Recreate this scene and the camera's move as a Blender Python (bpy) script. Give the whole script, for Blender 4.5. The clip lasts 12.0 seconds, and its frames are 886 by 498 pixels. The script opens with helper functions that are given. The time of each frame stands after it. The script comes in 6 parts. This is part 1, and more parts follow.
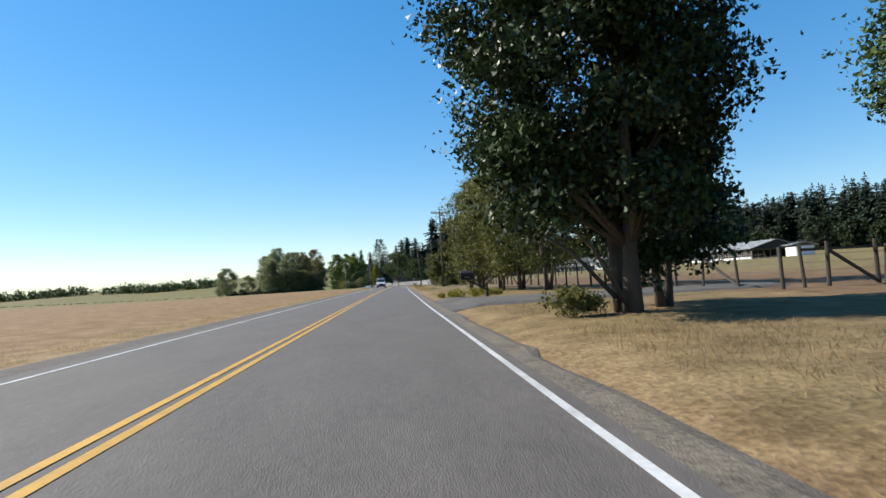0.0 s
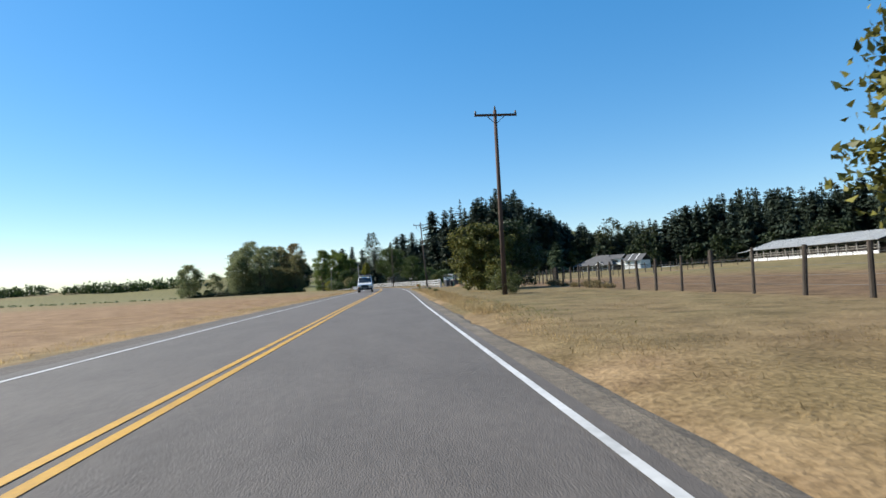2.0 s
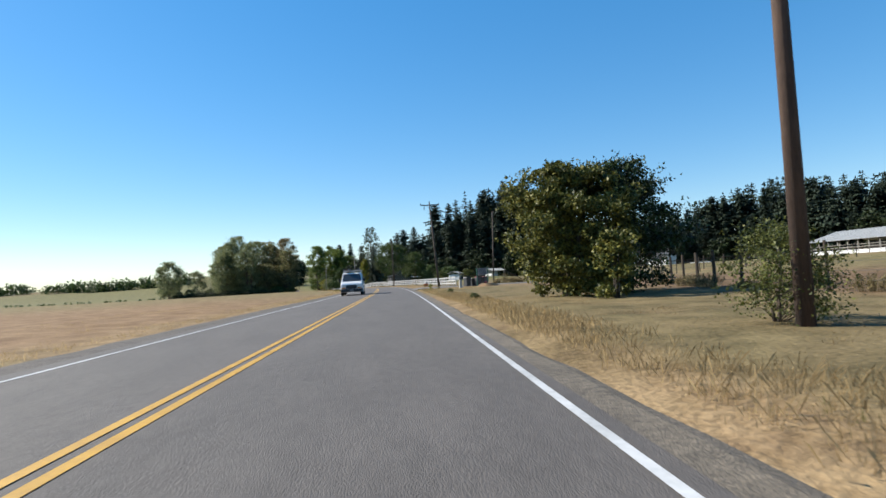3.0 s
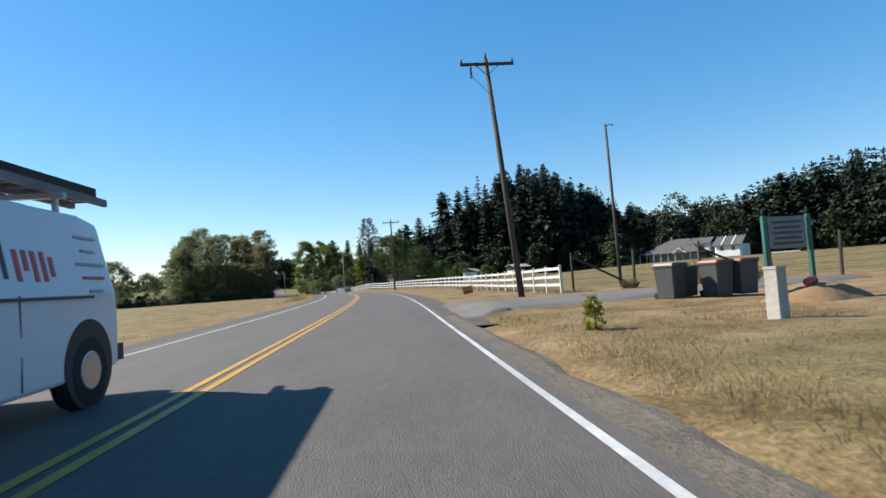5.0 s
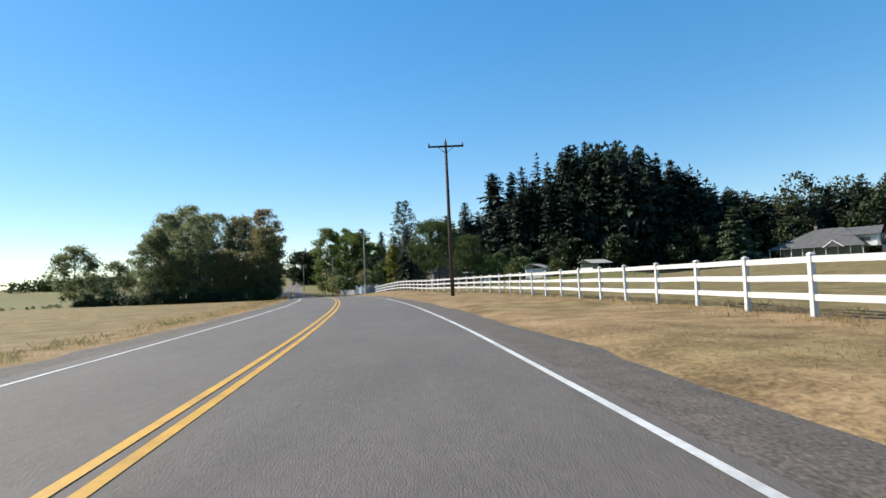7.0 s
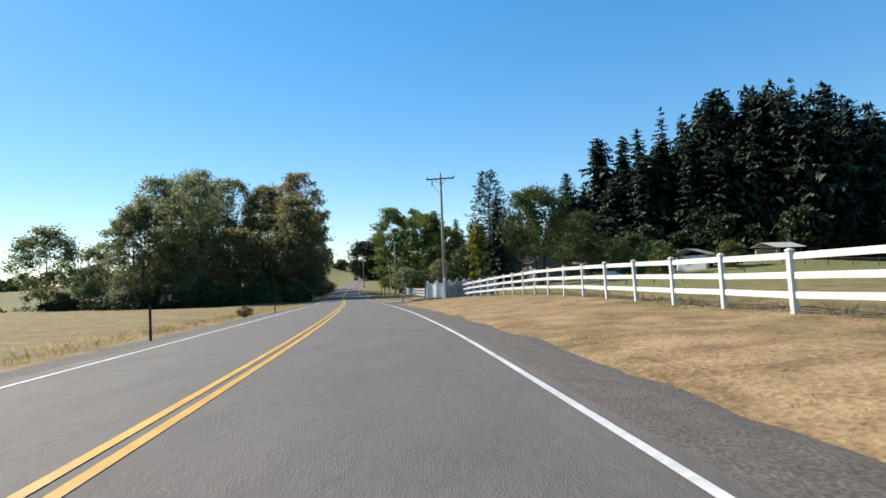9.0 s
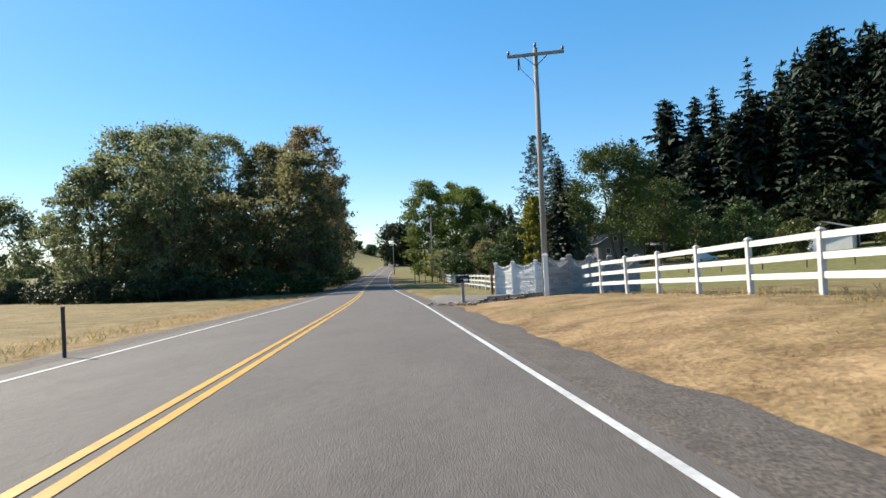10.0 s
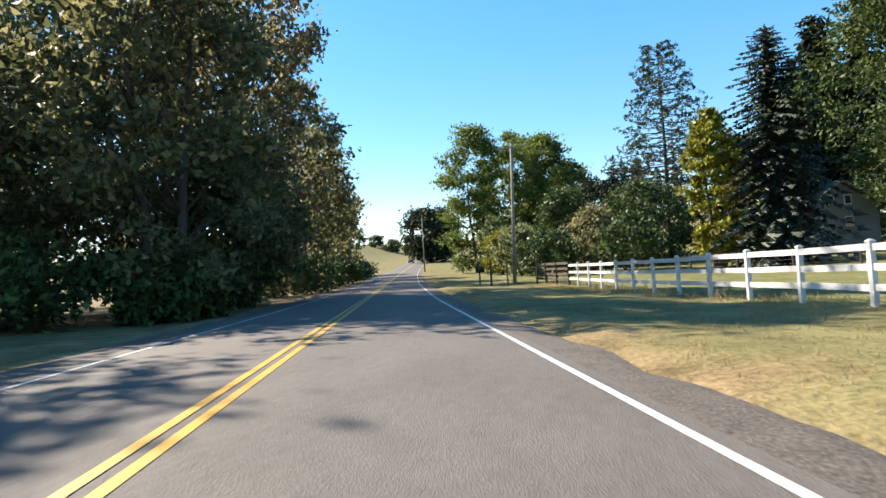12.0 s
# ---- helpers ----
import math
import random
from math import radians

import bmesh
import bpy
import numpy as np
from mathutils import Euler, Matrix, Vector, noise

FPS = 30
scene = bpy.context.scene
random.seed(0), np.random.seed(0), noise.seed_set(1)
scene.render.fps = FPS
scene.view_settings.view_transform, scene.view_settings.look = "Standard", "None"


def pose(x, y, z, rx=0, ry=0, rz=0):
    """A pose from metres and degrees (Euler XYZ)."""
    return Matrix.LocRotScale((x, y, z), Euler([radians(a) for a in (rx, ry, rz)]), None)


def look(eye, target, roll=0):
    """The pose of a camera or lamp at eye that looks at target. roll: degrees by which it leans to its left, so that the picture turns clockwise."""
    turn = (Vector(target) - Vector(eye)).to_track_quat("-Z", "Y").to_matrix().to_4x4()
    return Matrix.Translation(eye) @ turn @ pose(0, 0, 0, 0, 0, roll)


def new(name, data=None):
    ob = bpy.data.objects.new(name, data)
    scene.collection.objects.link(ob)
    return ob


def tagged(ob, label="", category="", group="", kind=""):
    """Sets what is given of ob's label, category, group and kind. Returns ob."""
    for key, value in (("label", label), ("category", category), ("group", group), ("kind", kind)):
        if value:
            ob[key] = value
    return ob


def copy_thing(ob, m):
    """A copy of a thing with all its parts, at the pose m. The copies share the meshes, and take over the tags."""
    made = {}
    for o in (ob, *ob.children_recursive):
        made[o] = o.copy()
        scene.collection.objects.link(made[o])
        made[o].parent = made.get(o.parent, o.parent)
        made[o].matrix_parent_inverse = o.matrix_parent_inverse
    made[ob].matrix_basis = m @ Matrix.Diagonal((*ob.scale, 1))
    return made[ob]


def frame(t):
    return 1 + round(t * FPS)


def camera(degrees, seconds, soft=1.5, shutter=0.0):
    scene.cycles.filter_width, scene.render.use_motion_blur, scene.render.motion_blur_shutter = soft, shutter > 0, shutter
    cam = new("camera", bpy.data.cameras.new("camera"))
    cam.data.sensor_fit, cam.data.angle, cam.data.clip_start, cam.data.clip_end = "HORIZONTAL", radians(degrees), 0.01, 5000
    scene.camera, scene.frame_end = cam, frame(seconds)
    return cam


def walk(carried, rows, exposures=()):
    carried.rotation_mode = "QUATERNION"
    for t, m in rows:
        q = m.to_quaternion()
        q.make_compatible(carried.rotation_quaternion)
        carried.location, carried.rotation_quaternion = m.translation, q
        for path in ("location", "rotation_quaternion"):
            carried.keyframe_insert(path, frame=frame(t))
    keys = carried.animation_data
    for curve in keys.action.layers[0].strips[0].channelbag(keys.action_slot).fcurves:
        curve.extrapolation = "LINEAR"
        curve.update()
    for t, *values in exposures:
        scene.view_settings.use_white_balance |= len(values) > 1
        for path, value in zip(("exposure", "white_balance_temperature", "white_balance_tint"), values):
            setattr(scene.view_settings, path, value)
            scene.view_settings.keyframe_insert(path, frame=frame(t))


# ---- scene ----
# ---- camera and its drive ----
cam = camera(76.2, 12.0, soft=1.55, shutter=0.03)
PATH = [
    (0.0, pose(0.00, 0.00, 1.08, 93.27, 3.22, -4.92)),
    (0.5, pose(0.01, 12.26, 1.11, 93.22, 3.16, -4.98)),
    (1.0, pose(0.05, 24.56, 1.16, 93.25, 3.51, -5.13)),
    (1.5, pose(0.13, 36.90, 1.21, 93.20, 2.95, -5.29)),
    (2.0, pose(0.25, 49.30, 1.26, 93.28, 2.93, -5.49)),
    (2.5, pose(0.36, 61.73, 1.30, 93.12, 2.72, -5.27)),
    (3.0, pose(0.48, 74.22, 1.34, 93.10, 3.02, -5.43)),
    (3.5, pose(0.68, 86.75, 1.38, 93.23, 3.13, -6.07)),
    (4.0, pose(0.94, 99.32, 1.42, 93.19, 3.13, -6.20)),
    (4.5, pose(1.18, 111.94, 1.44, 93.11, 3.13, -5.81)),
    (5.0, pose(1.30, 124.60, 1.44, 93.07, 3.91, -5.11)),
    (5.5, pose(1.26, 137.32, 1.43, 93.05, 3.76, -4.42)),
    (6.0, pose(1.05, 150.07, 1.44, 93.09, 3.03, -3.71)),
    (6.5, pose(0.61, 162.87, 1.45, 93.14, 2.87, -2.50)),
    (7.0, pose(-0.08, 175.70, 1.46, 93.13, 2.75, -1.44)),
    (7.5, pose(-1.07, 188.56, 1.46, 92.98, 3.13, 0.35)),
    (8.0, pose(-2.47, 201.42, 1.43, 92.88, 3.13, 2.20)),
    (8.5, pose(-4.29, 214.28, 1.38, 92.78, 3.13, 4.05)),
    (9.0, pose(-6.53, 227.12, 1.31, 93.02, 2.78, 5.79)),
    (9.5, pose(-9.20, 239.92, 1.18, 92.59, 3.10, 7.73)),
    (10.0, pose(-12.24, 252.69, 0.98, 91.84, 2.83, 8.99)),
    (10.5, pose(-15.56, 265.43, 0.72, 91.44, 3.12, 10.08)),
    (11.0, pose(-19.05, 278.18, 0.45, 91.73, 3.22, 10.80)),
    (11.5, pose(-22.67, 290.94, 0.18, 91.98, 3.05, 11.08)),
    (12.0, pose(-26.37, 303.72, -0.07, 92.03, 3.42, 11.37)),
]
walk(cam, PATH, exposures=[(0.0, 0.90, 6350, 10), (3.0, 0.90, 6350, 10), (5.0, 0.94, 6500, 10), (9.0, 1.02, 6600, 10), (10.5, 1.26, 6950, 11), (11.5, 1.58, 7100, 12), (12.0, 1.65, 7100, 12)])

# ---- daylight: clear sky, sun ahead and to the left of the road ----
SUN_EL, SUN_AZ = radians(38), radians(-67)      # azimuth from +y, clockwise
world = bpy.data.worlds.new("sky")
scene.world = world
world.use_nodes = True
wn = world.node_tree.nodes
sky = wn.new("ShaderNodeTexSky")
sky.sky_type = "NISHITA"
sky.sun_disc = False
sky.sun_elevation, sky.sun_rotation = SUN_EL, SUN_AZ
sky.air_density, sky.dust_density, sky.ozone_density = 1.0, 0.1, 3.4
deep, even = wn.new("ShaderNodeHueSaturation"), wn.new("ShaderNodeGamma")
deep.inputs["Saturation"].default_value, deep.inputs["Value"].default_value, even.inputs[1].default_value = 1.70, 1.11, 0.62
deep.inputs["Hue"].default_value = 0.5012
world.node_tree.links.new(sky.outputs[0], even.inputs[0])
world.node_tree.links.new(even.outputs[0], deep.inputs["Color"])
world.node_tree.links.new(deep.outputs[0], wn["Background"].inputs[0])
wn["Background"].inputs[1].default_value = 0.15
sun_lamp = bpy.data.lights.new("sun", "SUN")
sun_lamp.energy, sun_lamp.angle, sun_lamp.color = 5.0, radians(0.53), (1.0, 0.93, 0.82)
sun = new("sun", sun_lamp)
sun_way = Vector((math.sin(SUN_AZ) * math.cos(SUN_EL), math.cos(SUN_AZ) * math.cos(SUN_EL), math.sin(SUN_EL)))
sun.matrix_world = look((-60, 100, 60), Vector((-60, 100, 60)) - sun_way)


# ---- materials ----
def mat(name, dark, light, scale=8.0, rough=0.8, bump=0.0, bump_scale=60.0, metal=0.0, coarse=0.6, isle=0.0, rnd=0.0,
        leaf=0.0, stretch=(1, 1, 1), spec=0.5):
    """A two-scale noise material: dark to light colours, fine grain over coarse stains; isle and rnd: variation by piece."""
    m = bpy.data.materials.new(name)
    m.use_nodes = True
    nt = m.node_tree
    n, ln = nt.nodes, nt.links.new
    bs = n["Principled BSDF"]
    bs.inputs["Roughness"].default_value, bs.inputs["Metallic"].default_value = rough, metal
    bs.inputs["Specular IOR Level"].default_value = 0.22 if leaf else spec
    co, mp = n.new("ShaderNodeTexCoord"), n.new("ShaderNodeMapping")
    mp.inputs["Scale"].default_value = stretch
    geo = n.new("ShaderNodeNewGeometry")
    ln(geo.outputs["Position"] if leaf == 0 and rnd == 0 else co.outputs["Object"], mp.inputs[0])
    fine, big = n.new("ShaderNodeTexNoise"), n.new("ShaderNodeTexNoise")
    fine.inputs["Scale"].default_value, fine.inputs["Detail"].default_value = scale, 6
    big.inputs["Scale"].default_value, big.inputs["Detail"].default_value = scale * 0.09, 3
    ln(mp.outputs[0], fine.inputs[0]), ln(mp.outputs[0], big.inputs[0])
    mixf = n.new("ShaderNodeMix")
    mixf.inputs[0].default_value = coarse
    ln(fine.outputs[0], mixf.inputs[2]), ln(big.outputs[0], mixf.inputs[3])
    fac = mixf.outputs[0]
    if isle or rnd:
        add = n.new("ShaderNodeMath")
        add.operation = "MULTIPLY_ADD"
        if isle:
            ln(geo.outputs["Random Per Island"], add.inputs[0])
        else:
            ln(n.new("ShaderNodeObjectInfo").outputs["Random"], add.inputs[0])
        add.inputs[1].default_value = isle or rnd
        sub = n.new("ShaderNodeMath")
        sub.operation = "SUBTRACT"
        ln(fac, sub.inputs[0])
        sub.inputs[1].default_value = (isle or rnd) / 2
        ln(sub.outputs[0], add.inputs[2])
        fac = add.outputs[0]
    ramp = n.new("ShaderNodeValToRGB")
    ramp.color_ramp.elements[0].position, ramp.color_ramp.elements[1].position = 0.3, 0.7
    ramp.color_ramp.elements[0].color, ramp.color_ramp.elements[1].color = (*dark, 1), (*light, 1)
    ln(fac, ramp.inputs[0])
    ln(ramp.outputs[0], bs.inputs["Base Color"])
    if bump:
        bn, bm_ = n.new("ShaderNodeTexNoise"), n.new("ShaderNodeBump")
        bn.inputs["Scale"].default_value, bn.inputs["Detail"].default_value = bump_scale, 4
        ln(mp.outputs[0], bn.inputs[0])
        bm_.inputs["Strength"].default_value, bm_.inputs["Distance"].default_value = bump, 0.02
        ln(bn.outputs[0], bm_.inputs["Height"])
        ln(bm_.outputs[0], bs.inputs["Normal"])
    if leaf:
        tr, mx = n.new("ShaderNodeBsdfTranslucent"), n.new("ShaderNodeMixShader")
        ln(ramp.outputs[0], tr.inputs[0])
        mx.inputs[0].default_value = leaf
        ln(bs.outputs[0], mx.inputs[1]), ln(tr.outputs[0], mx.inputs[2])
        ln(mx.outputs[0], n["Material Output"].inputs[0])
    return m


def plain(name, colour, rough=0.5, metal=0.0):
    m = bpy.data.materials.new(name)
    m.use_nodes = True
    bs = m.node_tree.nodes["Principled BSDF"]
    bs.inputs["Base Color"].default_value = (*colour, 1)
    bs.inputs["Roughness"].default_value, bs.inputs["Metallic"].default_value = rough, metal
    return m


ASPHALT = mat("asphalt", (0.058, 0.050, 0.0435), (0.098, 0.085, 0.074), 14, 0.85, 0.5, 90, coarse=0.5, stretch=(1, 0.35, 1))
GRAVEL = mat("gravel", (0.019, 0.016, 0.013), (0.124, 0.101, 0.081), 26, 0.95, 1.0, 30, coarse=0.25)
GRAVEL_TAN = mat("dusty gravel", (0.045, 0.038, 0.028), (0.180, 0.146, 0.105), 16, 0.95, 0.9, 45, coarse=0.4)
DRIVE = mat("old driveway asphalt", (0.076, 0.069, 0.061), (0.162, 0.147, 0.125), 5, 0.95, 0.9, 40)
DRIVE_DARK = mat("dark driveway asphalt", (0.043, 0.039, 0.034), (0.095, 0.085, 0.073), 5, 0.95, 0.9, 40)
YELLOW = mat("yellow road paint", (0.300, 0.158, 0.009), (0.500, 0.276, 0.013), 25, 0.6)
WHITE_LINE = mat("white road paint", (0.281, 0.281, 0.265), (0.562, 0.562, 0.546), 12, 0.6)
# darker copy of the white concrete: grime, and shade put into the colour
WALL_GREY = mat("weathered concrete darkened for its shaded side", (0.192, 0.184, 0.180), (0.352, 0.344, 0.336), 5, 0.85, 0.9, 16, rnd=0.3)
FENCE_WHITE = mat("white fence paint", (0.3906, 0.3832, 0.3636), (0.5785, 0.5701, 0.5543), 7, 0.45, 0.15, 30, coarse=0.5)
WALL_WHITE = mat("white cast concrete", (0.508, 0.508, 0.492), (0.689, 0.689, 0.672), 6, 0.8, 0.9, 16, rnd=0.25)
POLE_WOOD = mat("creosoted pole wood", (0.029, 0.018, 0.013), (0.108, 0.064, 0.043), 12, 0.9, 0.5, 30, stretch=(6, 6, 0.6))
POST_WOOD = mat("weathered post wood", (0.0248, 0.0186, 0.0130), (0.0719, 0.0546, 0.0397), 14, 0.9, 0.5, 30, stretch=(5, 5, 0.7))
POLE_GREY = mat("weathered pole wood", (0.0270, 0.0203, 0.0158), (0.0870, 0.0675, 0.0510), 12, 0.9, 0.6, 30, stretch=(6, 6, 0.6))
PALE_WOOD = mat("grey pole wood", (0.165, 0.154, 0.135), (0.300, 0.281, 0.251), 10, 0.9, 0.4, 30, stretch=(6, 6, 0.5))
BARK = mat("bark", (0.035, 0.026, 0.019), (0.11, 0.085, 0.062), 10, 0.95, 0.8, 18, stretch=(4, 4, 1))
RUST = mat("rusty steel", (0.10, 0.032, 0.014), (0.22, 0.085, 0.035), 14, 0.8, 0.3)
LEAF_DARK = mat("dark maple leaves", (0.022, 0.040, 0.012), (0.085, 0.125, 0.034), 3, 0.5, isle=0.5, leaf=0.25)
LEAF_MAPLE = mat("very dark maple leaves", (0.010, 0.019, 0.006), (0.044, 0.068, 0.019), 3, 0.45, isle=0.5, leaf=0.12)
LEAF_FRUIT = mat("yellowish olive fruit tree leaves", (0.042, 0.053, 0.012), (0.182, 0.172, 0.039), 3, 0.5, isle=0.7, leaf=0.22)
LEAF_OLIVE = mat("olive fruit tree leaves", (0.043, 0.054, 0.014), (0.132, 0.140, 0.036), 3, 0.5, isle=0.6, leaf=0.25)
LEAF_OLIVE_DARK = mat("dull olive leaves", (0.0182, 0.0252, 0.0084), (0.0595, 0.0644, 0.0210), 2, 0.6, isle=0.5, leaf=0.2)
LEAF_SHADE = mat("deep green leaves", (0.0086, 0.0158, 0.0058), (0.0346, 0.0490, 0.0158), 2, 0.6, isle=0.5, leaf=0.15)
SOIL = mat("dark garden soil", (0.020, 0.015, 0.012), (0.077, 0.059, 0.045), 9, 0.95, 1.0, 25)
LEAF_MID = mat("shaded green leaves", (0.0259, 0.0446, 0.0108), (0.0828, 0.1116, 0.0259), 2, 0.55, isle=0.5, leaf=0.3)
LEAF_GREEN = mat("fresh green leaves", (0.0506, 0.0819, 0.0175), (0.1601, 0.1996, 0.0405), 2, 0.55, isle=0.5, leaf=0.45)
LEAF_GROVE = mat("late summer leaves", (0.074, 0.082, 0.036), (0.263, 0.236, 0.105), 0.35, 0.6, isle=0.5, leaf=0.55, coarse=0.4)
LEAF_GROVE_B = mat("greyish willow leaves", (0.076, 0.099, 0.044), (0.252, 0.268, 0.126), 0.35, 0.6, isle=0.5, leaf=0.55, coarse=0.4)
LEAF_BROWN = mat("browning leaves", (0.105, 0.086, 0.042), (0.315, 0.247, 0.121), 0.35, 0.6, isle=0.5, leaf=0.55, coarse=0.4)
LEAF_YELLOW = mat("yellow green leaves", (0.120, 0.128, 0.016), (0.272, 0.248, 0.030), 2, 0.5, isle=0.5, leaf=0.3)
NEEDLES = mat("fir needles", (0.0125, 0.0215, 0.0150), (0.0500, 0.0680, 0.0430), 0.5, 0.6, isle=0.5, leaf=0.08)
NEEDLES_PINE = mat("pine needles", (0.028, 0.044, 0.022), (0.085, 0.110, 0.052), 0.6, 0.6, isle=0.5, leaf=0.1)
NEEDLES_SPRUCE = mat("blue-grey spruce needles", (0.0203, 0.0338, 0.0257), (0.0743, 0.0972, 0.0729), 1.5, 0.6, isle=0.6, leaf=0.1)
STRAW = mat("dry grass blades", (0.215, 0.150, 0.070), (0.400, 0.295, 0.150), 1.2, 0.8, isle=0.45, leaf=0.75, coarse=0.5)
WEED = mat("weed leaves", (0.075, 0.082, 0.026), (0.190, 0.185, 0.062), 2, 0.7, isle=0.5, leaf=0.6)
ROOF_METAL = mat("galvanised roof sheet", (0.238, 0.238, 0.227), (0.374, 0.374, 0.353), 2.5, 0.5, 0.0, metal=0.0, coarse=0.5, stretch=(0.4, 3, 1))
ROOF_GREY = mat("grey roof shingle", (0.049, 0.049, 0.050), (0.101, 0.099, 0.098), 9, 0.9, 0.5, 20)
SIDING_WHITE = mat("white siding", (0.578, 0.578, 0.561), (0.680, 0.680, 0.663), 3, 0.6)
SIDING_GREY = mat("grey siding", (0.128, 0.128, 0.132), (0.196, 0.196, 0.200), 3, 0.7)
# near-black colour that paints the shade inside the barn and sheds
INTERIOR_SHADE = plain("dark colour for interior shade", (0.03, 0.027, 0.024), 0.9)
GLASS = plain("window glass", (0.03, 0.035, 0.04), 0.08)
BIN_GREY = mat("grey bin plastic", (0.030, 0.031, 0.033), (0.055, 0.056, 0.058), 5, 0.5)
BIN_RED = mat("red bin lid", (0.13, 0.020, 0.020), (0.22, 0.04, 0.036), 5, 0.45)
BLACK_BOX = mat("black mailbox steel", (0.007, 0.006, 0.006), (0.022, 0.018, 0.016), 12, 0.62, spec=0.25)
TYRE = plain("tyre rubber", (0.015, 0.015, 0.015), 0.85)
VAN_WHITE = plain("white van paint", (0.62, 0.63, 0.64), 0.25)
CHROME = plain("steel rim", (0.45, 0.45, 0.46), 0.35, 0.9)
PLASTIC = plain("dark bumper plastic", (0.02, 0.02, 0.022), 0.6)
AMBER = plain("amber lamp glass", (0.55, 0.2, 0.03), 0.2)
LAMP_CLEAR = plain("headlamp glass", (0.6, 0.6, 0.58), 0.1)
GREEN_PAINT = mat("green painted post", (0.010, 0.060, 0.045), (0.02, 0.11, 0.08), 9, 0.5)
SAND = mat("sand heap", (0.17, 0.098, 0.043), (0.27, 0.165, 0.078), 7, 0.95, 0.6, 25)
SIGN_BROWN = mat("painted sign board", (0.288, 0.136, 0.032), (0.440, 0.232, 0.060), 8, 0.7)
INK = plain("dark lettering", (0.02, 0.014, 0.01), 0.7)
INK_RED = plain("red lettering", (0.5, 0.06, 0.05), 0.5)
INK_WHITE = plain("white lettering", (0.8, 0.8, 0.78), 0.6)
STONE = mat("pale stone", (0.255, 0.240, 0.210), (0.390, 0.375, 0.338), 8, 0.9, 0.5, 20)
BRICK = mat("reddish brick", (0.136, 0.084, 0.060), (0.288, 0.200, 0.144), 9, 0.9, 0.5, 25, rnd=0.5)
SLEEPER = mat("weathered sleeper wood", (0.068, 0.060, 0.053), (0.200, 0.180, 0.160), 10, 0.9, 0.5, 25)
RUBBLE = mat("broken rock", (0.076, 0.064, 0.052), (0.216, 0.184, 0.148), 5, 0.95, 0.6, 18, isle=0.4)


def ground_material():
    """Dry verge grass, tan stubble and green fields, by the distance from the road's middle, with noisy borders."""
    m = bpy.data.materials.new("dry grassland")
    m.use_nodes = True
    nt = m.node_tree
    n, ln = nt.nodes, nt.links.new
    bs = n["Principled BSDF"]
    bs.inputs["Roughness"].default_value = 0.95
    bs.inputs["Specular IOR Level"].default_value = 0.15
    geo = n.new("ShaderNodeNewGeometry")
    at = n.new("ShaderNodeAttribute")
    at.attribute_name = "zone"

    def noise_at(scale, detail=5, stretch=None):
        t = n.new("ShaderNodeTexNoise")
        t.inputs["Scale"].default_value, t.inputs["Detail"].default_value = scale, detail
        if stretch:
            mp = n.new("ShaderNodeMapping")
            mp.inputs["Scale"].default_value = stretch
            ln(geo.outputs["Position"], mp.inputs[0]), ln(mp.outputs[0], t.inputs[0])
        else:
            ln(geo.outputs["Position"], t.inputs[0])
        return t.outputs[0]

    def ramp2(fac, a, b, lo=0.39, hi=0.61):
        r = n.new("ShaderNodeValToRGB")
        r.color_ramp.elements[0].position, r.color_ramp.elements[1].position = lo, hi
        r.color_ramp.elements[0].color, r.color_ramp.elements[1].color = (*a, 1), (*b, 1)
        ln(fac, r.inputs[0])
        return r.outputs[0]

    def mix(fac, a, b):
        x = n.new("ShaderNodeMix")
        x.data_type = "RGBA"
        ln(fac, x.inputs[0]), ln(a, x.inputs[6]), ln(b, x.inputs[7])
        return x.outputs[2]

    def calc(op, a, b):
        x = n.new("ShaderNodeMath")
        x.operation = op
        for k, v in enumerate((a, b)):
            if isinstance(v, (int, float)):
                x.inputs[k].default_value = v
            else:
                ln(v, x.inputs[k])
        return x.outputs[0]

    fine, mid, big = noise_at(11, 8), noise_at(0.9, 5), noise_at(0.11, 4)
    litter = noise_at(6.0, 6)
    clump = calc("ADD", calc("MULTIPLY", fine, 0.36), calc("ADD", calc("MULTIPLY", mid, 0.48), calc("MULTIPLY", litter, 0.16)))
    straw = ramp2(clump, (0.121, 0.076, 0.035), (0.294, 0.203, 0.107))
    olive = ramp2(clump, (0.068, 0.059, 0.020), (0.192, 0.152, 0.061))
    stubble = ramp2(clump, (0.133, 0.077, 0.037), (0.254, 0.164, 0.087))
    green = ramp2(clump, (0.072, 0.076, 0.027), (0.170, 0.160, 0.064))
    brown = ramp2(clump, (0.073, 0.045, 0.023), (0.167, 0.107, 0.058))
    sep = n.new("ShaderNodeSeparateXYZ")
    ln(at.outputs["Vector"], sep.inputs[0])
    soil = mix(ramp2(big, (0, 0, 0), (0.5, 0.5, 0.5), 0.48, 0.64), straw, olive)
    soil = mix(ramp2(noise_at(1.5, 3), (0, 0, 0), (0.6, 0.6, 0.6), 0.54, 0.68), soil, brown)
    col = mix(sep.outputs[0], soil, stubble)
    col = mix(sep.outputs[1], col, green)
    col = mix(sep.outputs[2], col, brown)
    ln(col, bs.inputs["Base Color"])
    bmp = n.new("ShaderNodeBump")
    bmp.inputs["Strength"].default_value, bmp.inputs["Distance"].default_value = 0.7, 0.06
    ln(fine, bmp.inputs["Height"])
    ln(bmp.outputs[0], bs.inputs["Normal"])
    return m


GROUND = ground_material()


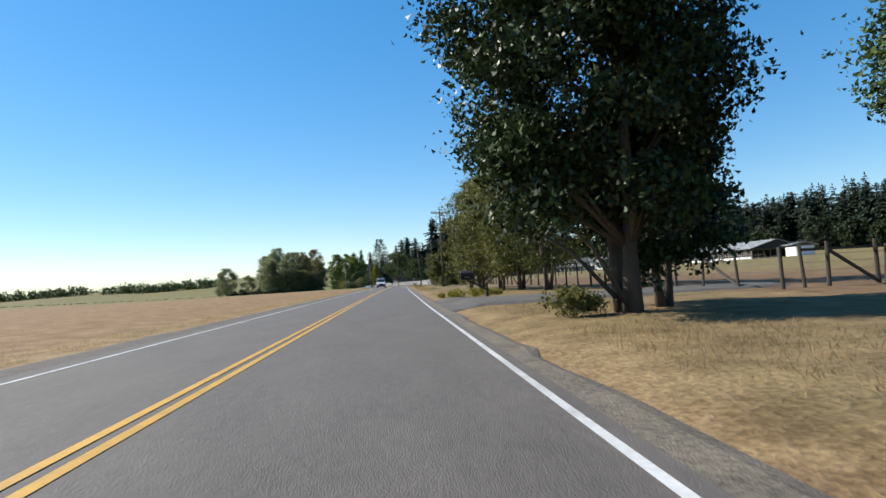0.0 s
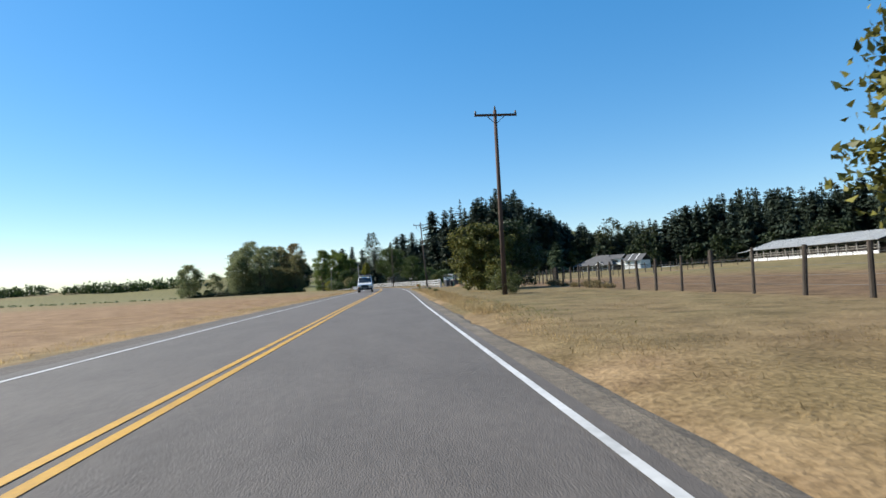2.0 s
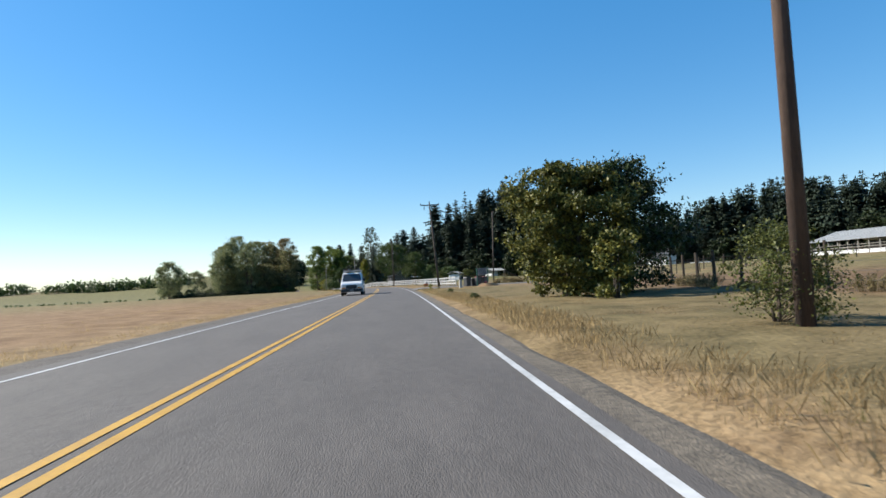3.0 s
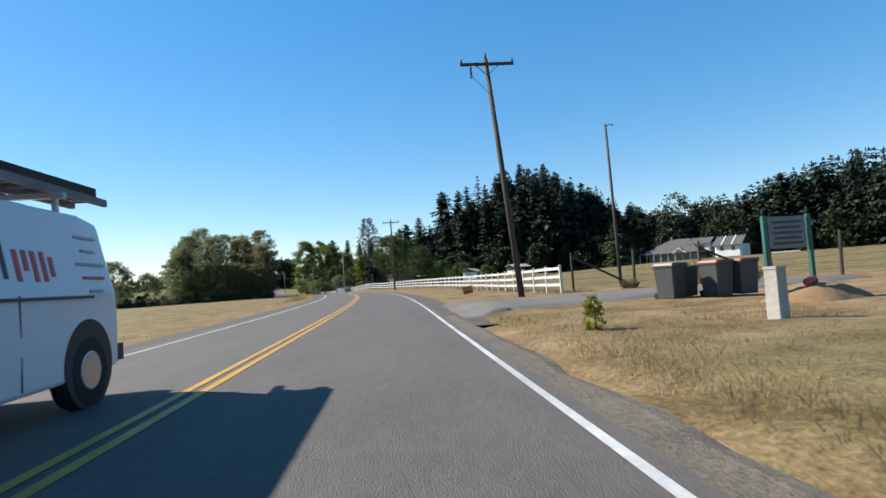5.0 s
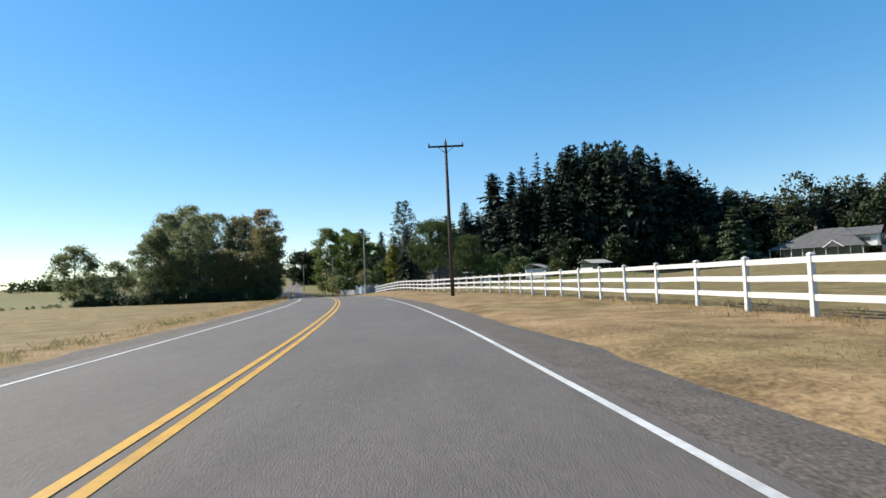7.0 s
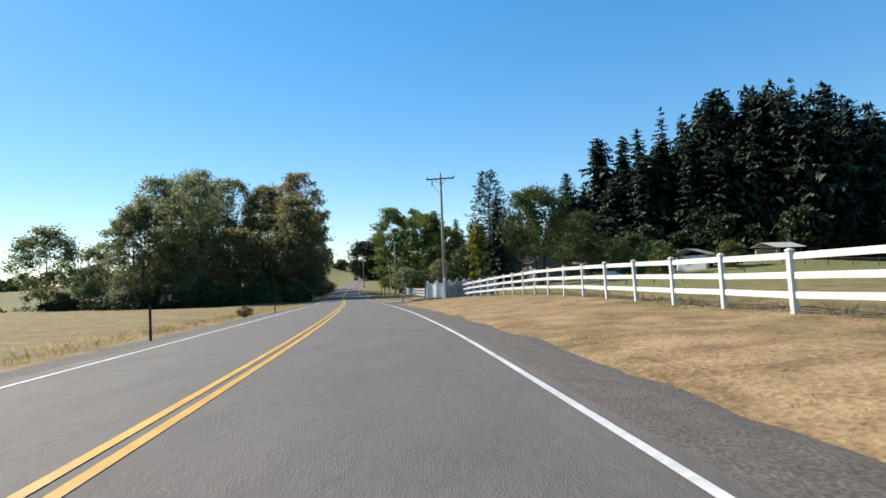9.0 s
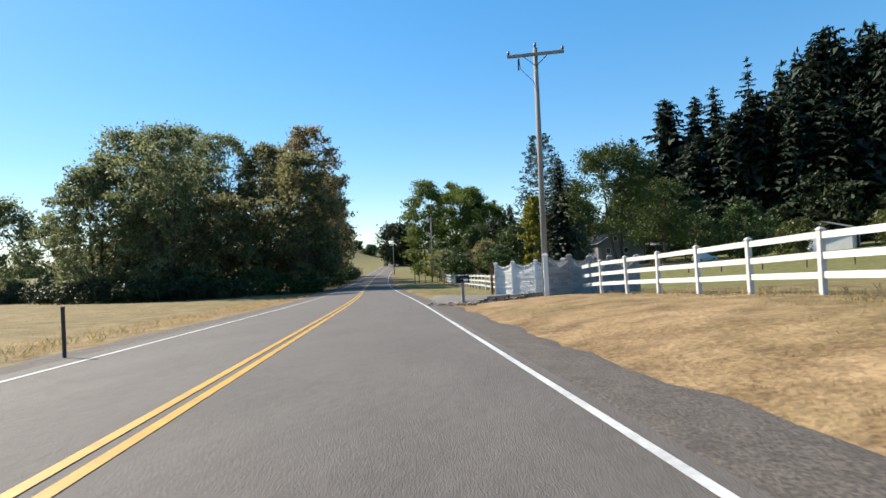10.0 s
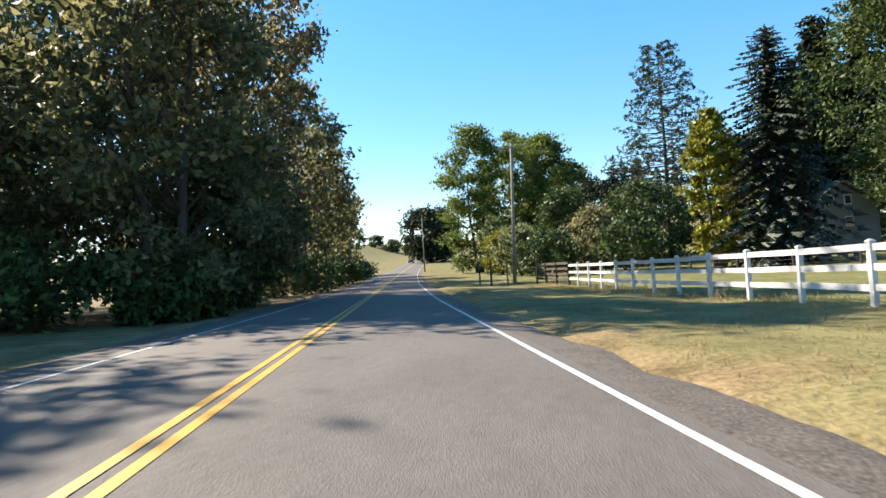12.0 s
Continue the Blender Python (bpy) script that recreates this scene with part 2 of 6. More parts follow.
# ---- mesh helpers ----
class Build:
    """Gathers vertices and faces for one mesh."""

    def __init__(self):
        self.v, self.f = [], []

    def add(self, verts, faces):
        k = len(self.v)
        self.v += [tuple(p) for p in verts]
        self.f += [tuple(i + k for i in f) for f in faces]
        return self

    def box(self, size, m=None, at=(0, 0, 0), taper=1.0):
        """A box with chamfered upright edges, base on z = 0 of its own frame."""
        x, y, z = size[0] / 2, size[1] / 2, size[2]
        c = min(x, y) * 0.12
        ring = [(-x + c, -y), (x - c, -y), (x, -y + c), (x, y - c), (x - c, y), (-x + c, y), (-x, y - c), (-x, -y + c)]
        pts = [Vector((a, b, 0)) for a, b in ring] + [Vector((a * taper, b * taper, z)) for a, b in ring]
        m = Matrix.Translation(at) @ (m or Matrix())
        fs = [tuple(range(7, -1, -1)), tuple(range(8, 16))]
        fs += [(i, (i + 1) % 8, (i + 1) % 8 + 8, i + 8) for i in range(8)]
        return self.add([m @ p for p in pts], fs)

    def beam(self, a, b, w, h):
        """A squared bar from a to b."""
        a, b = Vector(a), Vector(b)
        d = b - a
        side = d.cross(Vector((0, 0, 1)))
        side = side.normalized() if side.length > 1e-5 else Vector((1, 0, 0))
        up = side.cross(d).normalized()
        pts = []
        for p in (a, b):
            for s, u in ((-1, -1), (1, -1), (1, 1), (-1, 1)):
                pts.append(p + side * (s * w / 2) + up * (u * h / 2))
        return self.add(pts, [(3, 2, 1, 0), (4, 5, 6, 7), (0, 1, 5, 4), (1, 2, 6, 5), (2, 3, 7, 6), (3, 0, 4, 7)])

    def tube(self, pts, radii, n=8):
        """A tapered round limb along points."""
        pts = [Vector(p) for p in pts]
        vs, fs = [], []
        for i, p in enumerate(pts):
            d = (pts[min(i + 1, len(pts) - 1)] - pts[max(i - 1, 0)]).normalized()
            u = d.cross(Vector((0.31, 0.87, 0.11))).normalized()
            w = d.cross(u)
            for k in range(n):
                a = 2 * math.pi * k / n
                vs.append(p + (u * math.cos(a) + w * math.sin(a)) * radii[i])
        for i in range(len(pts) - 1):
            for k in range(n):
                fs.append((i * n + k, i * n + (k + 1) % n, (i + 1) * n + (k + 1) % n, (i + 1) * n + k))
        fs += [tuple(range(n - 1, -1, -1)), tuple(range((len(pts) - 1) * n, len(pts) * n))]
        return self.add(vs, fs)

    def prism(self, outline, depth, m=None):
        """An outline in x, z pushed along y by depth, centred."""
        k = len(outline)
        m = m or Matrix()
        pts = [m @ Vector((x, -depth / 2, z)) for x, z in outline] + [m @ Vector((x, depth / 2, z)) for x, z in outline]
        fs = [tuple(range(k)), tuple(range(2 * k - 1, k - 1, -1))]
        fs += [(i, i + k, (i + 1) % k + k, (i + 1) % k) for i in range(k)]
        return self.add(pts, fs)

    def mesh(self, name, material, smooth=False):
        me = bpy.data.meshes.new(name)
        me.from_pydata(self.v, [], self.f)
        me.materials.append(material)
        if smooth:
            me.polygons.foreach_set("use_smooth", [True] * len(me.polygons))
        me.update()
        return me


def part(name, bld, material, parent, label="", smooth=False):
    ob = new(name, bld.mesh(name, material, smooth) if isinstance(bld, Build) else bld)
    ob.parent = parent
    return tagged(ob, label)


def thing(name, at, label, category, group="", turn=0.0, kind=""):
    ob = new(name)
    ob.empty_display_size = 0.2
    ob.matrix_basis = pose(*at, 0, 0, turn)
    return tagged(ob, label, category, group, kind)


def quad_mesh(name, quads, material):
    """A mesh of loose four-cornered leaves from an array of shape (n, 4, 3)."""
    q = np.asarray(quads, dtype=np.float32)
    k = len(q)
    me = bpy.data.meshes.new(name)
    me.vertices.add(k * 4), me.loops.add(k * 4), me.polygons.add(k)
    me.vertices.foreach_set("co", q.reshape(-1))
    me.loops.foreach_set("vertex_index", np.arange(k * 4, dtype=np.int32))
    me.polygons.foreach_set("loop_start", np.arange(0, k * 4, 4, dtype=np.int32))
    me.polygons.foreach_set("loop_total", np.full(k, 4, dtype=np.int32))
    me.materials.append(material)
    me.update(calc_edges=True)
    me.validate()
    return me


# ---- the lie of the land ----
# the road's yellow middle line: y, x, height
LINE = [(-400, -2.28, -1.0), (-60, -2.28, -0.15), (0, -2.28, 0.0), (24.6, -2.23, 0.08), (49.3, -2.04, 0.18), (74.2, -1.81, 0.26),
        (99.4, -1.35, 0.34), (124.6, -1.0, 0.36), (137.3, -1.04, 0.35), (150, -1.05, 0.36), (162.8, -1.29, 0.37),
        (175.6, -1.87, 0.38), (188.4, -2.91, 0.38), (201.2, -4.35, 0.35), (214, -6.21, 0.3), (226.7, -8.48, 0.23),
        (239.5, -11.16, 0.1), (252.2, -14.21, -0.1), (264.9, -17.54, -0.36), (277.7, -20.91, -0.63), (290.4, -24.42, -0.9),
        (303.2, -28.09, -1.15), (330, -35.8, -1.45), (360, -44.0, -1.5), (400, -54.2, -0.9), (450, -65.5, 0.6)]
LINE += [(500, -75.0, 3.0), (560, -82.0, 6.6), (650, -80.0, 9.5), (900, -60.0, 10.0)]
_y, _x, _z = (np.array(c) for c in zip(*LINE))
_yd = np.arange(-400.0, 900.0, 1.0)


def _soft(v):
    d = np.interp(_yd, _y, v)
    k = np.hanning(17)
    return np.convolve(np.pad(d, 8, mode="edge"), k / k.sum(), "valid")


_xd, _zd = _soft(_x), _soft(_z)
_hd = np.arctan(np.gradient(_xd, _yd))


def line_x(y):
    return np.interp(y, _yd, _xd)


def line_z(y):
    return np.interp(y, _yd, _zd)


def side(x, y):
    """Distance to the right of the road's middle line."""
    return (x - line_x(y)) * np.cos(np.interp(y, _yd, _hd))


def place(s, y):
    """x of the point s metres right of the middle line at y."""
    return float(line_x(y) + s / math.cos(float(np.interp(y, _yd, _hd))))


def ease(v, a, b):
    t = np.clip((np.asarray(v, dtype=float) - a) / (b - a), 0, 1)
    return t * t * (3 - 2 * t)


def land(x, y):
    """Height of the ground."""
    x, y = np.asarray(x, dtype=float), np.asarray(y, dtype=float)
    s = side(x, y)
    level = ease(-s, 50, 150)
    z = line_z(y) * (1 - level) + line_z(np.minimum(y, 330)) * level
    bank = np.interp(y, [150, 165, 185, 215, 240, 252, 258, 266, 276, 281, 286, 297, 304, 330], [0, -0.12, -0.12, 0, 0.1, 0.36, 0.43, 0.38, 0.2, 0.02, -0.08, -0.22, -0.08, -0.1])
    z = z + bank * ease(s, 5.0, 9.3)
    z = z - 0.22 * ease(-s, 4.2, 6.5) * (1 - 0.6 * ease(-s, 8, 14))
    z = z + 2.0 * ease(s, 22, 95) * (1 - 0.75 * ease(y, 280, 330))
    behind = y - np.interp(x, [6, 52, 105, 140, 172, 196], [412, 385, 372, 355, 330, 285])
    z = z + 36 * np.exp(-((x - 100) / 80) ** 2 - ((y - 455) / 72) ** 2) * ease(s, 15, 60) * ease(behind, -28, 50) + 5 * ease(s, 150, 235)
    z = z + 3.0 * np.exp(-((x - 48) / 26) ** 2 - ((y - 352) / 26) ** 2)
    z = z + 9 * ease(np.hypot(x + 20, y - 150), 520, 1000) + ease(-s, 16, 62) * (0.65 * ease(y, 210, 315) * (1 - ease(y, 400, 470) * (1 - level)) - 0.3) + 1.1 * ease(-s, 75, 200)
    z = z + 9 * ease(y, 430, 600) * ease(-s, 12, 60) * ease(s, -400, -200)
    return z


def land_z(x, y):
    return float(land(x, y))


def spread(*pieces):
    return np.unique(np.concatenate([np.linspace(a, b, n) for a, b, n in pieces]))


def build_ground():
    xs = spread((-2500, -300, 16), (-300, -95, 42), (-95, 45, 122), (45, 250, 60), (250, 2500, 16))
    ys = spread((-1500, -60, 12), (-60, -10, 20), (-10, 365, 320), (365, 660, 90), (660, 3000, 16))
    gx, gy = np.meshgrid(xs, ys)
    s = side(gx, gy)
    gz = land(gx, gy)
    rough = np.array([noise.noise((a * 0.45, b * 0.45, 0)) + 0.5 * noise.noise((a * 1.3, b * 1.3, 5)) for a, b in zip(gx.ravel(), gy.ravel())]).reshape(gx.shape)
    gz = gz + 0.07 * rough * ease(np.abs(s), 5.0, 7.5) * (1 - ease(np.abs(s), 60, 120))
    wide = -0.32 * (1 - ease(gy, 136, 142)) * (s > 0) + 0.3 * ease(gy, 138, 150) * (1 - ease(gy, 283, 287)) + 0.12 * (s < 0)
    gz = gz - 0.15 * (1 - ease(np.abs(s) - np.clip(wide, -0.4, 0.9), 4.5, 5.3))
    nx, ny = len(xs), len(ys)
    k = np.arange((nx - 1) * (ny - 1))
    i0 = (k // (nx - 1)) * nx + k % (nx - 1)
    faces = np.stack([i0, i0 + 1, i0 + nx + 1, i0 + nx], 1)
    me = bpy.data.meshes.new("ground")
    me.from_pydata(np.stack([gx, gy, gz], -1).reshape(-1, 3).tolist(), [], faces.tolist())
    wob = 1.5 * rough
    before = 1 - ease(gy, 185, 235)
    tan = ease(-s + wob * 0.5, 6.5, 9.0) * (1 - 0.5 * ease(gy, 110, 170)) * (1 - 0.55 * (1 - before) * (1 - ease(-s, 80, 150)))
    far_green = 0.85 * ease(gy + 2 * rough - 329 + 0.06 * (gx + 94), -3, 3) * ease(-gx, 84, 92) * (1 - ease(np.hypot(gx + 20, gy - 150), 430, 520))
    right_green = 0.62 * ease(s + wob, 11.0, 13) * ease(gy, 145, 165) + 0.6 * ease(s + 3 * wob, 28, 44) * (1 - ease(gy, 140, 150)) + (0.78 * ease(s + 1.2 * wob, 4.2, 5.6) + 0.14 * ease(s + wob, 10.6, 11.8)) * ease(gy, 288, 292)
    far_green = np.maximum(far_green, 0.4 * ease(-s + wob, 6, 9) * ease(gy, 110, 170) * (s < 0))
    grn = np.clip(np.maximum(np.maximum(far_green, right_green), 0.75 * ease(gy + 5 * rough, 395, 430) * ease(s, -130, -90) * (1 - ease(s, 20, 50))), 0, 1)
    brn = 0.95 * ease(s + wob, 13.5, 17) * (1 - 0.75 * ease(s + 3 * wob, 28, 44)) * (1 - ease(gy, 128, 140))
    brn = np.maximum(brn, 0.22 * ease(s + wob, 10.9, 12.3) * ease(gy, 150, 165) * (1 - ease(gy, 275, 300)))
    verge = ease(s + wob * 0.3, 4.6, 6.0) * (1 - ease(gy, 128, 140)) * (1 - ease(s + wob, 13.5, 17))
    grn, brn = np.maximum(grn, (0.38 + 0.25 * ease(gy, 55, 75) + 0.3 * rough) * verge), np.maximum(brn, 0.42 * verge)
    col = np.stack([np.clip(tan, 0, 1), grn, np.clip(brn, 0, 1)], -1).reshape(-1, 3).astype(np.float32)
    at = me.attributes.new("zone", "FLOAT_VECTOR", "POINT")
    at.data.foreach_set("vector", col.reshape(-1))
    me.materials.append(GROUND)
    me.polygons.foreach_set("use_smooth", [True] * len(me.polygons))
    me.update()
    return tagged(new("ground", me), "dry late-summer grass, tan stubble field and green pasture", "ground", kind="structure")


def ribbon(name, s0, s1, y0, y1, lift, material, label, steps=1.0, cols=2, wob=0.0, seed=3, kind="structure"):
    """A strip along the road between two distances from its middle line."""
    ys = np.arange(y0, y1 + 0.01, steps)
    vs, fs = [], []
    for i, y in enumerate(ys):
        for c in range(cols):
            f = c / (cols - 1)
            a, b = s0, s1
            if wob:
                w = wob * noise.noise((y * 0.6, seed, 0)) + 0.5 * wob * noise.noise((y * 2.1, seed, 4))
                a, b = (s0 + w, s1) if abs(s0) > abs(s1) else (s0, s1 + w)
            s = a + (b - a) * f
            h = float(np.interp(y, _yd, _hd))
            x, yy = float(line_x(y)) + s * math.cos(h), y - s * math.sin(h)
            z = float(line_z(yy)) + lift - 0.012 * abs(s) - (0.04 if cols == 4 and c == (cols - 1 if s0 > 0 else 0) else 0)
            vs.append((x, yy, z))
            if i and c:
                k = i * cols + c
                fs.append((k - cols - 1, k - cols, k, k - 1))
    me = bpy.data.meshes.new(name)
    me.from_pydata(vs, [], fs)
    me.materials.append(material)
    me.update()
    return tagged(new(name, me), label, "road", kind=kind)


def patch(name, corners, lift, material, label, cells=0.6, category="driveway", ragged=0.2):
    """A driveway draped on the land inside a four-sided outline (a, b along one end, c, d along the other)."""
    a, b, c, d = (Vector(p) for p in corners)
    nu = max(4, int((b - a).length / cells))
    nv = max(4, int((d - a).length / cells))
    vs, fs = [], []
    for j in range(nv + 1):
        for i in range(nu + 1):
            u, v = i / nu, j / nv
            p = (a.lerp(b, u)).lerp(d.lerp(c, u), v)
            if i in (0, nu) or j in (0, nv):
                p = p + Vector((noise.noise((p.x, p.y, 1)), noise.noise((p.x, p.y, 7)))) * ragged
            s = abs(float(side(p.x, p.y)))
            z = land_z(p.x, p.y) + lift
            if s < 5.2:
                z = float(line_z(p.y)) + lift - 0.086 - 0.012 * s
            if i in (0, nu) or j in (0, nv):
                z -= 0.07 if s < 4.3 else 0.22
            vs.append((p.x, p.y, z))
            if i and j:
                k = j * (nu + 1) + i
                fs.append((k - nu - 2, k - nu - 1, k, k - 1))
    me = bpy.data.meshes.new(name)
    me.from_pydata(vs, [], fs)
    me.materials.append(material)
    me.polygons.foreach_set("use_smooth", [True] * len(me.polygons))
    me.update()
    return tagged(new(name, me), label, category, kind="structure")


build_ground()
ribbon("road", -3.75, 3.86, -60, 640, 0.0, ASPHALT, "grey two-lane country road asphalt", cols=9)
ribbon("shoulder", 3.86, 4.35, -60, 142, -0.004, GRAVEL_TAN, "narrow grey gravel shoulder beside the road", cols=4, wob=0.2, seed=6)
ribbon("shoulder", 3.86, 4.6, 283, 420, -0.004, GRAVEL, "narrow grey gravel shoulder beside the road", cols=4, wob=0.3, seed=9)
ribbon("shoulder", 3.86, 5.05, 138, 286, -0.010, GRAVEL, "grey gravel shoulder beside the road", cols=4, wob=0.4, seed=5)
ribbon("shoulder", -4.85, -3.75, -60, 420, -0.004, GRAVEL, "grey gravel shoulder beside the road", cols=4, wob=0.3, seed=8)
for s in (-0.11, 0.11):
    ribbon("centre_line", s - 0.055, s + 0.055, -60, 640, 0.006, YELLOW, "yellow painted double centre line")
ribbon("edge_line", 3.605, 3.695, -60, 640, 0.006, WHITE_LINE, "white painted road edge line")
ribbon("edge_line", -3.295, -3.205, -60, 640, 0.006, WHITE_LINE, "white painted road edge line")
patch("driveway", [(place(3.95, 19.5), 19.5), (place(3.95, 33.0), 33.0), (4.4, 28.0), (3.8, 21.4)], 0.09, DRIVE_DARK, "grey gravelled mouth of a farm driveway")
patch("driveway", [(place(4.3, 20.8), 20.8), (place(4.3, 29.0), 29.0), (19.0, 27.0), (17.0, 22.4)], 0.095, DRIVE_DARK, "grey gravelled farm driveway leaving the road")
patch("driveway", [(place(3.95, 139.6), 139.6), (place(3.95, 151.0), 151.0), (6.2, 146.8), (5.2, 141.8)], 0.09, DRIVE, "grey gravelled mouth of a farm driveway")
patch("driveway", [(place(4.3, 141.0), 141.0), (place(4.3, 148.2), 148.2), (22.0, 149.0), (20.0, 144.6)], 0.095, DRIVE, "grey gravelled farm driveway leaving the road")
patch("driveway", [(place(4.0, 277.2), 277.2), (place(4.0, 287.3), 287.3), (-5.5, 286.3), (-6.5, 282.6)], 0.09, DRIVE, "grey asphalt driveway in front of the white gateway")
patch("gravel_bed", [(-15.8, 276.3), (-13.2, 276.9), (-12.4, 277.7), (-15.0, 278.9)], 0.045, GRAVEL, "dark gravel beside the driveway mouth", 0.4, "gravel", 0.25)
patch("soil_bed", [(-14.6, 278.7), (-12.0, 277.9), (-11.5, 279.2), (-13.9, 279.7)], 0.05, SOIL, "dark soil bed behind the timber sleepers", 0.4, "soil", 0.15)
patch("soil_bed", [(-16.2, 288.4), (-8.6, 286.7), (-8.6, 287.6), (-14.9, 289.9)], 0.05, SOIL, "dark soil bed below the white wing wall", 0.4, "soil", 0.15)


# ---- trees ----
def leaf_cloud(rng, centres, radii, count, size, flat=0.75):
    """Folded leaves scattered round clump centres: an array (n, 4, 3)."""
    k = rng.integers(0, len(centres), count)
    d = rng.normal(size=(count, 3))
    d /= np.linalg.norm(d, axis=1)[:, None]
    r = 1.2 * rng.random(count) ** 0.75
    # some leaves sit on short sprigs that stick out of their clump
    way = rng.normal(size=(len(centres), 5, 3))
    way[..., 2] = np.abs(way[..., 2]) * 0.7
    way /= np.linalg.norm(way, axis=2)[..., None]
    sprig = rng.random(count) < 0.14
    d = np.where(sprig[:, None], way[k, rng.integers(0, 5, count)] + rng.normal(size=(count, 3)) * 0.09, d)
    r = np.where(sprig, 0.6 + 1.05 * rng.random(count), r)
    p = centres[k] + d * (radii[k] * r)[:, None] * np.array([1, 1, flat])
    u = rng.normal(size=(count, 3))
    u /= np.linalg.norm(u, axis=1)[:, None]
    w = np.cross(u, rng.normal(size=(count, 3)))
    w /= np.linalg.norm(w, axis=1)[:, None]
    s = size * (0.6 + 0.8 * rng.random(count))[:, None]
    droop = np.array([0, 0, -0.25])
    return np.stack([p - u * s * 0.55, p + w * s * 0.32 + droop * s, p + u * s * 0.55, p - w * s * 0.32 + droop * s], 1)


def tree_parts(seed, height, crown_r, crown_base, trunk_r, leaves, leaf_size, clumps=60, forks=1, shape=1.0, lean=(0, 0), ragged=0.35, clump_r=0.3, hang=0.0, limb_step=2, crown_off=(0, 0)):
    """Trunk with limbs, and the leaf array of a broadleaved crown, round the origin. shape: above 1 pointed, below 1 round."""
    rng = np.random.default_rng(seed)
    wood = Build()
    ch = height - crown_base
    centres, radii = [], []
    while len(centres) < clumps:
        f = rng.random() ** 0.85
        prof = (math.sin(math.pi * min(1, f * 0.86 + 0.13)) ** (0.6 * shape)) * (1 - 0.35 * (shape - 1) * f)
        a = rng.random() * 2 * math.pi
        edge = 1 + ragged * noise.noise((math.cos(a) * 1.7, math.sin(a) * 1.7, f * 3 + seed))
        rr = crown_r * prof * edge * (0.35 + 0.65 * rng.random() ** 0.5)
        cr = crown_r * clump_r * (0.6 + 0.7 * rng.random())
        z = crown_base + ch * f * (0.97 + 0.06 * rng.random()) - hang * crown_r * (rr / crown_r) ** 2
        centres.append((crown_off[0] + lean[0] * f + rr * math.cos(a), crown_off[1] + lean[1] * f + rr * math.sin(a), min(max(z, cr * 0.5 + min(0.2, 0.05 * height)), height - cr * 0.4)))
        radii.append(cr)
    centres, radii = np.array(centres), np.array(radii)
    for fk in range(forks):
        a = 2 * math.pi * fk / max(forks, 1) + seed
        off = Vector((math.cos(a), math.sin(a), 0)) * (trunk_r * 1.2 if forks > 1 else 0)
        top = Vector((lean[0] * 0.8, lean[1] * 0.8, crown_base + ch * 0.72)) + off * (crown_r * 0.25 / max(trunk_r, 0.05))
        n = 7
        pts = []
        for i in range(n):
            t = i / (n - 1)
            pts.append(off.lerp(top, t) + Vector((noise.noise((t * 3, seed, fk)), noise.noise((t * 3, seed, fk + 9)), 0)) * 0.05 * height * t * (1 - t) * 2.2)
        wood.tube(pts, [trunk_r * (1.35 if i == 0 else 1 - 0.85 * i / (n - 1)) for i in range(n)], 9)
        for j in range(fk, len(centres), forks):
            if j % limb_step and len(centres) > 50:
                continue
            c = Vector(centres[j])
            t = min(0.92, max(0.12, (c.z - 0.35 * (c.xy.length)) / max(top.z, 0.1)))
            q = pts[min(n - 1, int(t * (n - 1)))]
            mid = q.lerp(c, 0.5) + Vector((0, 0, 0.06 * height * 0.5))
            r0 = trunk_r * (1 - 0.8 * t) * 0.45
            wood.tube([q, mid, c], [r0, r0 * 0.6, r0 * 0.18], 5)
    return wood, leaf_cloud(rng, centres, radii, leaves, leaf_size)


def broadleaf(at, label, leaf, seed, group="", turn=0.0, name="tree", category="tree", bark=None, **kw):
    wood, leaves = tree_parts(seed, **kw)
    t = thing(name, (at[0], at[1], land_z(at[0], at[1]) - 0.05), label, category, group, turn)
    part("trunk", wood, bark or BARK, t, "rough brown trunk and limbs", smooth=True)
    part("crown", quad_mesh("crown", leaves, leaf), leaf, t)
    return t


